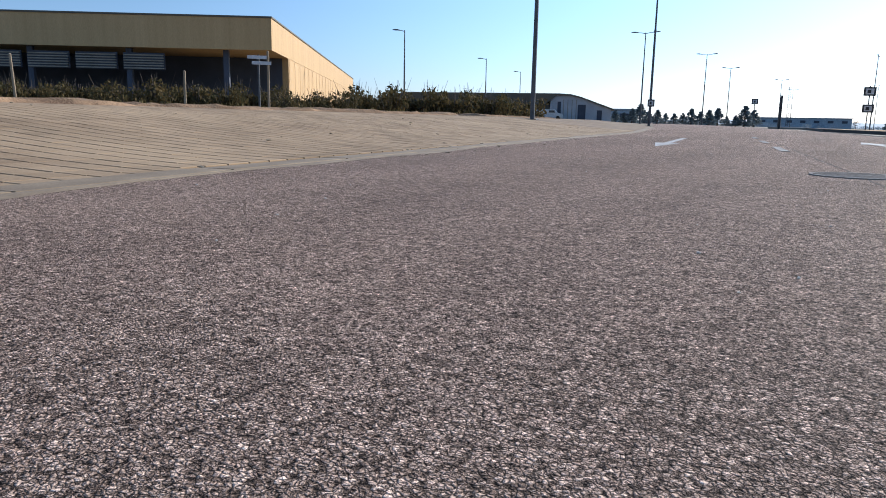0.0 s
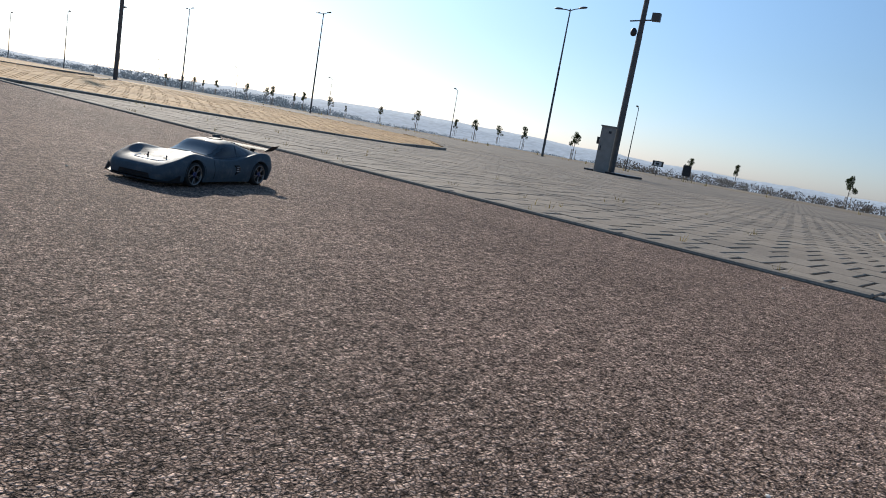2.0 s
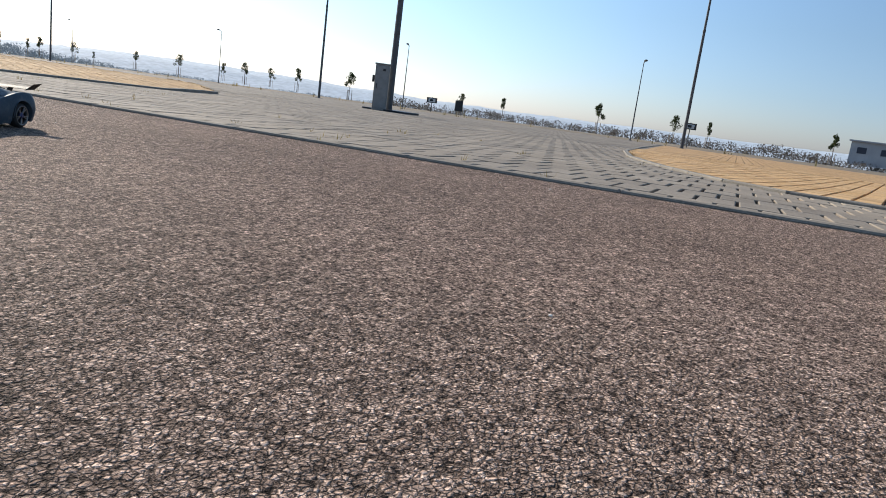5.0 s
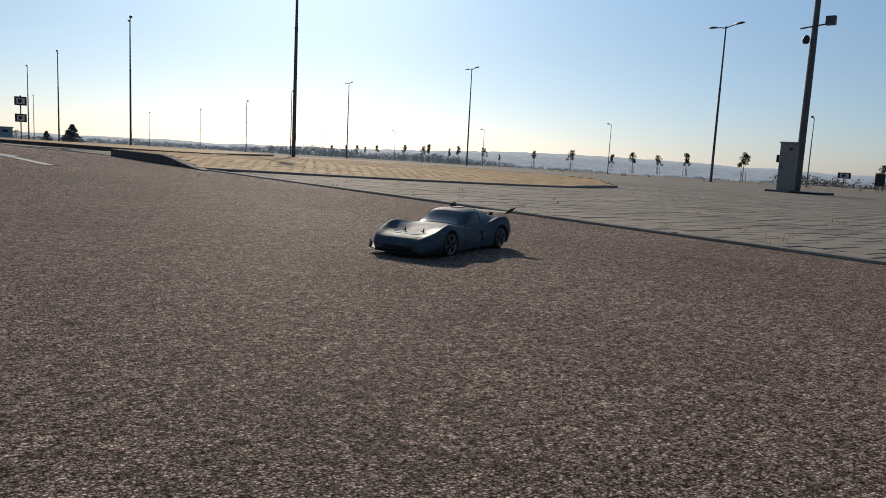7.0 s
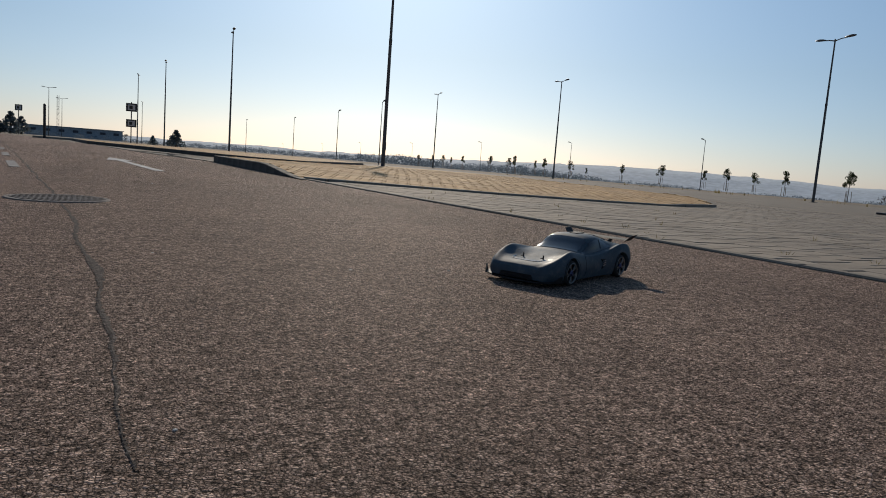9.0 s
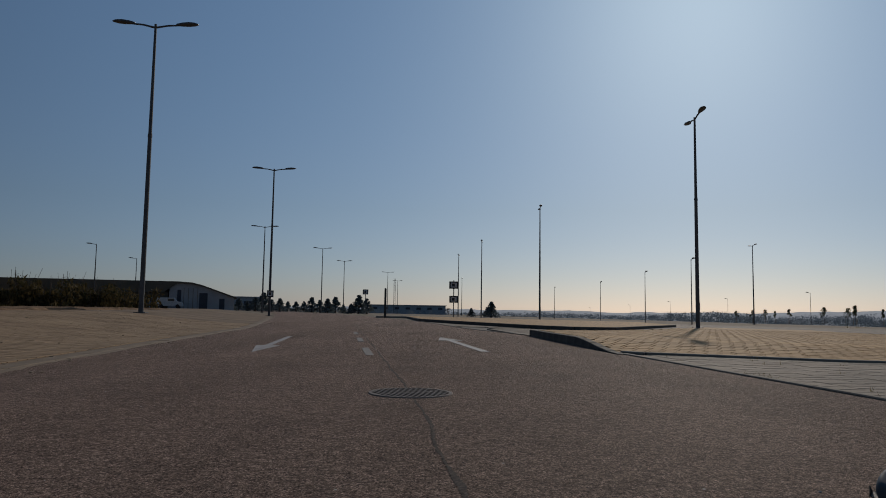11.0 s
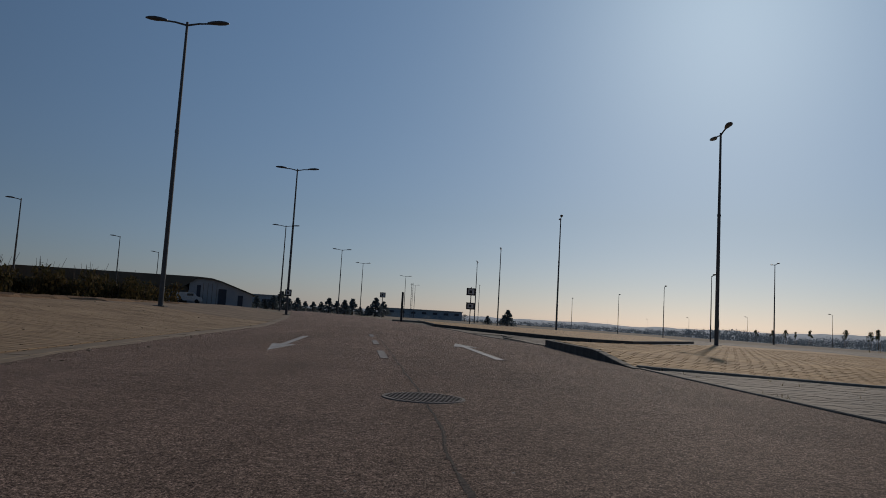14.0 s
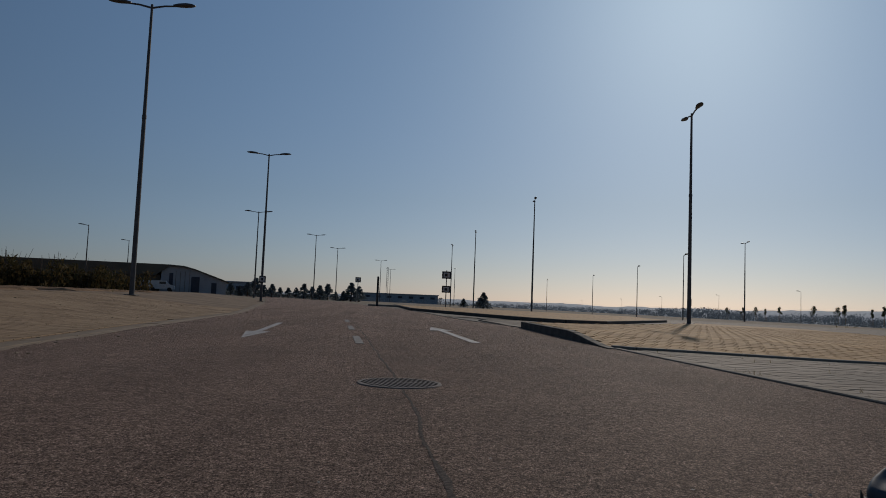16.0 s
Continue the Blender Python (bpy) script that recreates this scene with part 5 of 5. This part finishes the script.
SAPLINGS = [(58.8, 127.0, 2.3), (60.8, 126.1, 2.4), (62.2, 125.4, 2.2), (64.2, 124.4, 2.6), (72.0, 120.0, 2.8), (76.4, 117.3, 2.7), (75.8, 113.1, 3.2), (82.1, 113.4, 3.1), (84.5, 111.6, 2.0), (89.7, 107.5, 3.1),
            (84.4, 91.2, 3.2), (89.9, 87.0, 2.9), (82.7, 75.7, 3.2), (93.3, 79.9, 3.0), (80.4, 64.0, 3.2), (72.4, 49.7, 3.3), (85.8, 41.1, 2.6), (108.1, 44.4, 3.2), (78.8, 20.8, 3.3), (89.4, 14.4, 3.2), (101.8, 11.9, 3.2), (89.8, -2.8, 3.3), (69.0, 121.8, 2.9), (69.1, 112.9, 3.2), (56.4, 128.1, 2.2)]
kinds = [sapling(11, "young tree with sparse dark leaves tied to wooden stakes"), sapling(12, "young tree with sparse dark leaves tied to wooden stakes", 1.3), sapling(13, "young tree with sparse dark leaves tied to wooden stakes", 0.75)]
for i, (x, y, h) in enumerate(SAPLINGS):
    s = h / 3.1
    m = pose(x, y, land(x, y) - 0.06, 0, 0, i * 67) @ Matrix.Diagonal((s, s, s, 1))
    if i < 3:
        kinds[i].matrix_world = m
    else:
        src = kinds[i % 3]
        keep = src.scale.copy()
        ob = copy_thing(src, pose(0, 0, 0))
        ob.matrix_basis = m


def conifer(seed):
    rng = random.Random(seed)
    t = thing("conifer", "conifer at the end of the road, blued for haze", "tree", group="conifers beyond the road")
    part("trunk", rod(bmesh.new(), (0, 0, 0), (0, 0, 2.8), 0.1, 0.03, 7), "bark", t)
    bm = bmesh.new()
    for k in range(13):
        z = 0.3 + 0.22 * k
        r = 0.95 * (1 - k / 13.5) + 0.06
        for _ in range(4):
            a = rng.uniform(0, 6.3)
            leaf_cloud(bm, rng, (0.6 * r * math.cos(a), 0.6 * r * math.sin(a), z), (0.5 * r, 0.5 * r, 0.2), 16, 0.17)
    part("crown", bm, "conifer", t, "needles with haze put into their colour")
    return t


pines = [conifer(3), conifer(4)]
rng = random.Random(21)
spots = [(16.6 - 0.62 * k, 0.42 + 0.5 * abs(noise.noise((k * 0.9, 1.7, 0))) + rng.uniform(0, 0.25)) for k in range(20)] + [(-5.2, 0.75), (-4.9, 0.55), (-3.6, 0.45)]
for i, (az, size) in enumerate(spots):
    d = 118 + rng.uniform(-6, 14)
    x, y = -d * math.sin(radians(az)), d * math.cos(radians(az))
    m = pose(x, y, land(x, y) - 0.1, 0, 0, rng.uniform(0, 360)) @ Matrix.Diagonal((size * 2.0, size * 2.0, size * 1.08, 1))
    if i < 2:
        pines[i].matrix_world = m
    else:
        copy_thing(pines[i % 2], pose(0, 0, 0)).matrix_basis = m


def bush(seed, label, w, h):
    rng = random.Random(seed)
    t = thing("bush", label, "bush", group="hedge bushes")
    bm = bmesh.new()
    for _ in range(16):
        a = rng.uniform(0, 6.3)
        r = rng.uniform(0.1, 0.9) * w
        rod(bm, (r * 0.3 * math.cos(a), r * 0.3 * math.sin(a), 0), (r * math.cos(a), r * math.sin(a), h * rng.uniform(0.8, 1.35)), 0.02, 0.006, 4)
    part("branchwork", bm, "bark", t, "bare upright twigs")
    bm = bmesh.new()
    for _ in range(26):
        a = rng.uniform(0, 6.3)
        r = rng.uniform(0, 0.85) * w
        z = rng.uniform(0.12, 0.95) * h * (1.05 - 0.3 * r / w)
        leaf_cloud(bm, rng, (r * math.cos(a), r * math.sin(a), z), (0.38, 0.38, 0.3), 22, 0.13)
    part("crown", bm, "bush", t, "dry olive brown leaves")
    return t


bushes = [bush(31, "shaggy dry olive bush along the verge", 1.5, 1.25), bush(32, "shaggy dry olive bush with bare twigs", 1.3, 1.4), bush(33, "low dry brown bush along the verge", 1.7, 1.05)]
k = 0
for i in range(46):
    az = 66 - i * 0.98
    d = 34 + rng.uniform(-1.2, 1.8) + (0 if az > 36 else (36 - az) * 0.5)
    x, y = -d * math.sin(radians(az)), d * math.cos(radians(az))
    s = rng.uniform(0.8, 1.05) * (0.85 if az > 36 else 1.0)
    m = pose(x, y, land(x, y) - 0.1, 0, 0, rng.uniform(0, 360)) @ Matrix.Diagonal((s, s, s, 1))
    if k < 3:
        bushes[k].matrix_world = m
    else:
        copy_thing(bushes[k % 3], pose(0, 0, 0)).matrix_basis = m
    k += 1


def skyline_woods(name, az0, az1, count, near, far, tall, seed, mat, label):
    """Woods or scrub on the skyline, one mass of small clumps."""
    rng = random.Random(seed)
    bm = bmesh.new()
    for i in range(count):
        az = az0 + (az1 - az0) * (i + rng.random()) / count
        d = rng.uniform(near, far)
        x, y = -d * math.sin(radians(az)), d * math.cos(radians(az))
        bumpy = 0.5 + 0.8 * noise.noise((az * 0.16, 3.0, 0)) + 0.6 * noise.noise((az * 0.7, 8.0, 0)) + 0.4 * noise.noise((az * 2.3, 5.0, 0))
        base = terrain(x, y) - 0.4
        top = d * (tall(az) + 0.006 * max(-0.3, bumpy - 0.4)) + 0.5
        h = max(0.8, top - base)
        for _ in range(4):
            w = rng.uniform(0.25, 0.6) * h
            leaf_cloud(bm, rng, (x + rng.uniform(-1, 1) * h * 0.6, y + rng.uniform(-1, 1) * h * 0.6, base + h * rng.uniform(0.15, 0.72)), (w, w, h * 0.24), 34, 0.05 * h + 0.04)
    return tagged(mesh_object(name, bm, mat), label, "trees", kind="stuff")


def wood_rise(az):
    """Rise of the woods over eye level, as a slope, by bearing."""
    return lerp_table([(-70, -0.012), (-50, -0.010), (-38, -0.006), (-32, 0.004), (-24, 0.004), (-8, -0.001), (10, 0.002), (40, 0.004)], az)


skyline_woods("far_woods", 24.0, -66.0, 620, 260, 420, wood_rise, 77, "haze_leaf", "woods along the skyline, leaves coloured haze blue")
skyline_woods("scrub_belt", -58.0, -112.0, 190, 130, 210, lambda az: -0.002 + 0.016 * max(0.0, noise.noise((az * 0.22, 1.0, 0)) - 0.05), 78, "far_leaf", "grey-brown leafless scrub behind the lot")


def round_tree(x, y, h):
    rng = random.Random(int(x * 10))
    t = thing("round_tree", "lone round tree on the skyline", "tree", (x, y, land(x, y) - 0.2))
    part("trunk", rod(bmesh.new(), (0, 0, 0), (0, 0, h * 0.6), h * 0.03, h * 0.015, 7), "bark", t)
    bm = bmesh.new()
    for _ in range(26):
        a, r = rng.uniform(0, 6.3), rng.uniform(0, 0.36) * h
        leaf_cloud(bm, rng, (r * math.cos(a), r * math.sin(a), h * rng.uniform(0.42, 0.9)), (0.14 * h, 0.14 * h, 0.11 * h), 22, 0.035 * h)
    part("crown", bm, "far_leaf", t, "dull grey-brown crown")


round_tree(22.0, 240.0, 3.0)
round_tree(7.4, 240.0, 2.6)


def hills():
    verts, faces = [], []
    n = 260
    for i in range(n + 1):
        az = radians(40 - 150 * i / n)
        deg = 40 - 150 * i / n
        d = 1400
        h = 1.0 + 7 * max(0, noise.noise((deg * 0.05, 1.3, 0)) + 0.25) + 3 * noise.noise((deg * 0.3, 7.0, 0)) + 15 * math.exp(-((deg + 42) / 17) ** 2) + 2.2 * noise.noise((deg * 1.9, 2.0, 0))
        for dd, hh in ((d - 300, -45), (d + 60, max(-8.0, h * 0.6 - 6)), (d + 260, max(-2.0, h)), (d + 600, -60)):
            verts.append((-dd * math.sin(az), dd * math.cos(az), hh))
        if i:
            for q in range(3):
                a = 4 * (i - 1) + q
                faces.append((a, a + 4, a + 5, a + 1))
    # the haze over the ridge is only the blue-grey of its material
    return sheet("backdrop_hills", verts, faces, "hill", "low hills on the horizon, haze painted in as pale blue", smooth=True)


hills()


def grass_tufts():
    """Dry tufts and clods on the dusty verge and by the far paving."""
    rng = random.Random(9)
    bm = bmesh.new()
    for _ in range(620):
        y = rng.uniform(0, 30)
        x = left_edge(y) - 5.5 - rng.random() ** 0.7 * 14
        z = land(x, y) - 0.02
        for _ in range(7):
            a, r, h = rng.uniform(0, 6.3), rng.uniform(0, 0.09), rng.uniform(0.04, 0.17)
            p = Vector((x + r * math.cos(a), y + r * math.sin(a), z))
            q = p + Vector((0.05 * math.cos(a), 0.05 * math.sin(a), h))
            s = Vector((-math.sin(a), math.cos(a), 0)) * 0.008
            bm.faces.new([bm.verts.new(v) for v in (p - s, p + s, q)])
    for _ in range(60):
        y = rng.uniform(-30, 90)
        x = 48 + rng.uniform(0, 12)
        z = land(x, y) - 0.06
        for _ in range(4):
            a, r, h = rng.uniform(0, 6.3), rng.uniform(0, 0.3), rng.uniform(0.15, 0.5)
            p = Vector((x + r * math.cos(a), y + r * math.sin(a), z))
            q = p + Vector((0.1 * math.cos(a), 0.1 * math.sin(a), h))
            s = Vector((-math.sin(a), math.cos(a), 0)) * 0.04
            bm.faces.new([bm.verts.new(v) for v in (p - s, p + s, q)])
    for _ in range(60):
        y = rng.uniform(0.5, 10)
        x = right_edge(y) + 0.12 + rng.random() ** 2 * 5
        z = land(x, y) - 0.01
        for _ in range(6):
            a, r, h = rng.uniform(0, 6.3), rng.uniform(0, 0.03), rng.uniform(0.015, 0.06)
            p = Vector((x + r * math.cos(a), y + r * math.sin(a), z))
            q = p + Vector((0.03 * math.cos(a), 0.03 * math.sin(a), h))
            s = Vector((-math.sin(a), math.cos(a), 0)) * 0.003
            bm.faces.new([bm.verts.new(v) for v in (p - s, p + s, q)])
    return tagged(mesh_object("dry_grass", bm, "grass"), "dry straw coloured grass tufts along the verges", "grass", kind="stuff")


grass_tufts()


def clods():
    rng = random.Random(14)
    bm = bmesh.new()
    for _ in range(120):
        y = rng.uniform(-1, 24)
        x = left_edge(y) - (rng.uniform(-0.35, 0.3) if rng.random() < 0.5 else rng.uniform(0.3, 7))
        s = rng.uniform(0.006, 0.016)
        r = bmesh.ops.create_icosphere(bm, subdivisions=1, radius=s)
        for v in r["verts"]:
            v.co = Vector((v.co.x * rng.uniform(1.0, 2.6), v.co.y * rng.uniform(0.8, 1.6), v.co.z * 0.5)) + Vector((x, y, land(x, y) + s * 0.2))
    return tagged(mesh_object("dirt_clods", bm, "dirt"), "small dry dirt clods along the dusty kerb", "dirt", kind="stuff")


clods()


def pebbles():
    rng = random.Random(15)
    bm = bmesh.new()
    for _ in range(110):
        y = rng.uniform(-1.5, 12)
        x = rng.uniform(left_edge(y) + 0.1, right_edge(y) - 0.05)
        s = rng.uniform(0.002, 0.0042)
        r = bmesh.ops.create_icosphere(bm, subdivisions=1, radius=s)
        k = (rng.uniform(0.8, 1.5), rng.uniform(0.8, 1.4), rng.uniform(0.5, 0.8))
        for v in r["verts"]:
            v.co = Vector((v.co.x * k[0] * rng.uniform(0.85, 1.15), v.co.y * k[1], v.co.z * k[2])) + Vector((x, y, s * 0.4))
    return tagged(mesh_object("pebbles", bm, "pebble"), "small pale loose pebbles scattered on the asphalt", "pebbles", kind="stuff")


pebbles()


def dust_fringe():
    """Sand blown from the verge on to the edge of the asphalt."""
    verts, faces = [], []
    n = 700
    for i in range(n + 1):
        y = -8 + 48.0 * i / n
        x = left_edge(y) - 0.012
        w = 0.03 + 0.10 * max(0.0, 0.3 + noise.noise((y * 0.7, 0, 0))) + 0.05 * max(0.0, noise.noise((y * 4.0, 2.0, 0))) + 0.02 * noise.noise((y * 17.0, 5.0, 0))
        verts += [(x, y, 0.006), (x + max(0.01, w) * 0.6, y, 0.005), (x + max(0.015, w), y, 0.0008)]
        if i:
            k = 3 * i
            faces += [(k - 3, k - 2, k + 1, k), (k - 2, k - 1, k + 2, k + 1)]
    return sheet("dust_edge", verts, faces, "kerb_sand", "pale sand drifted along the edge of the asphalt")


dust_fringe()


# ---- concrete blocks, laid one by one ----
def block_mesh(name, a, b, gap_a, gap_b, thick, material, seed):
    rng = random.Random(seed)
    bm = bmesh.new()
    ha, hb, c = (a - gap_a) / 2, (b - gap_b) / 2, 0.0035
    lo = [bm.verts.new((sx * ha, sy * hb, -thick)) for sx, sy in ((-1, -1), (1, -1), (1, 1), (-1, 1))]
    up = [bm.verts.new((sx * ha, sy * hb, -c)) for sx, sy in ((-1, -1), (1, -1), (1, 1), (-1, 1))]
    top = [bm.verts.new((sx * (ha - c) + rng.uniform(-0.002, 0.002), sy * (hb - c) + rng.uniform(-0.002, 0.002), 0)) for sx, sy in ((-1, -1), (1, -1), (1, 1), (-1, 1))]
    for k in range(4):
        q = (k + 1) % 4
        bm.faces.new((lo[k], lo[q], up[q], up[k]))
        bm.faces.new((up[k], up[q], top[q], top[k]))
    bm.faces.new(top)
    me = bpy.data.meshes.new(name)
    bm.to_mesh(me)
    bm.free()
    me.materials.append(M[material])
    return me


def block_field(name, piece, label, holder_label, test, area, turn, a, b, gap_a, gap_b, stagger, material, near, lift=0.0, wobble=0.0015, origin=None):
    """Blocks a (along the heading) by b, kept where test(x, y) holds. The 280 nearest to the point near are parts, the rest one mesh."""
    rng = random.Random(len(name))
    x0, x1, y0, y1 = area
    c, s = math.cos(radians(turn)), math.sin(radians(turn))
    cx, cy = (x0 + x1) / 2, (y0 + y1) / 2
    reach = math.hypot(x1 - x0, y1 - y0) / 2
    if origin:
        cx, cy = origin
        reach *= 2
    spots = []
    nb = int(reach / b) + 1
    na = int(reach / a) + 1
    for j in range(-nb, nb + 1):
        for i in range(-na, na + 1):
            p, q = i * a + (0.5 * a if stagger and j % 2 else 0.0), j * b
            x, y = cx + c * p - s * q, cy + s * p + c * q
            if x0 < x < x1 and y0 < y < y1 and test(x, y):
                spots.append((x, y))
    spots.sort(key=lambda p: (p[0] - near[0]) ** 2 + (p[1] - near[1]) ** 2)
    variants = [block_mesh(piece, a, b, gap_a, gap_b, 0.045, material, k) for k in range(4)]
    holder = tagged(new(name), holder_label, kind="structure")

    def place(x, y):
        e = 0.05
        z = land(x, y) + raised(x, y) + lift + rng.uniform(-wobble, wobble)
        sx = (land(x + e, y) + raised(x + e, y) - land(x - e, y) - raised(x - e, y)) / (2 * e)
        sy = (land(x, y + e) + raised(x, y + e) - land(x, y - e) - raised(x, y - e)) / (2 * e)
        sx, sy = max(-0.12, min(0.12, sx)), max(-0.12, min(0.12, sy))
        return pose(x, y, z, math.degrees(sy) + rng.uniform(-0.22, 0.22), -math.degrees(sx) + rng.uniform(-0.22, 0.22), 0) @ pose(0, 0, 0, 0, 0, turn + rng.uniform(-0.4, 0.4))
    for k, (x, y) in enumerate(spots[:280]):
        ob = new(piece, variants[k % 4])
        ob.parent = holder
        ob.matrix_world = place(x, y)
    base = [(np.array([v.co[:] for v in me.vertices]), [tuple(p.vertices) for p in me.polygons]) for me in variants]
    verts, faces, off = [], [], 0
    for k, (x, y) in enumerate(spots[280:]):
        m = np.array(place(x, y))
        vs, fs = base[k % 4]
        w = vs @ m[:3, :3].T + m[:3, 3]
        verts.append(w)
        faces += [tuple(i + off for i in f) for f in fs]
        off += len(vs)
    if verts:
        me = bpy.data.meshes.new(name + "_rest")
        me.from_pydata(np.concatenate(verts).tolist(), [], faces)
        me.materials.append(M[material])
        ob = new("block_rest", me)
        ob.parent = holder
        tagged(ob, label, kind="stuff")
    return holder


def grey_here(x, y):
    return x > right_edge(y) + 0.19 and not (8.7 < y < 15.9 and x < 2.7) and not inside(ISLAND, x, y) and not inside(CORNER, x, y) and not inside(FAR_ISLAND, x, y)


EDGE_TURN = math.degrees(math.atan2(8.6, 2.42 - 3.086))
block_field("grey_block_paving", "grey_block", "grey concrete paving blocks", "grey concrete blocks in staggered rows with open dark joints", grey_here, (2.0, 17.0, -6.0, 24.0), EDGE_TURN, 0.18, 0.37, 0.016, 0.004, True, "grey", (3.6, 1.0), origin=(3.086 + 0.2, 0.0))
block_field("yellow_block_island", "yellow_block", "yellow concrete paving blocks", "yellow concrete blocks of the raised island", lambda x, y: inside(ISLAND, x, y) and x > 2.45, (2.0, 17.2, 8.0, 26.0), EDGE_TURN - 90, 0.2, 0.2, 0.014, 0.020, True, "yellow", (3.6, 9.6), 0.012)
block_field("yellow_block_field", "yellow_block", "yellow concrete paving blocks", "yellow concrete blocks in straight rows with dark joints", lambda x, y: inside(CORNER, x, y), (5.5, 17.2, -6.0, 4.0), -6.0, 0.24, 0.19, 0.0, 0.024, False, "yellow", (7.5, -0.3), 0.014)
block_field("sandy_block_verge", "sandy_block", "dusty pale paving blocks", "pale dusty concrete blocks in rows half filled with sand", lambda x, y: x < left_edge(y) - 0.33 and x > left_edge(y) - 7.0, (-10.4, -1.5, -5.0, 23.6), EDGE_TURN - 90 + 2, 0.2, 0.2, 0.002, 0.016, False, "sand", (-3.3, 3.0), -0.012, 0.0008)
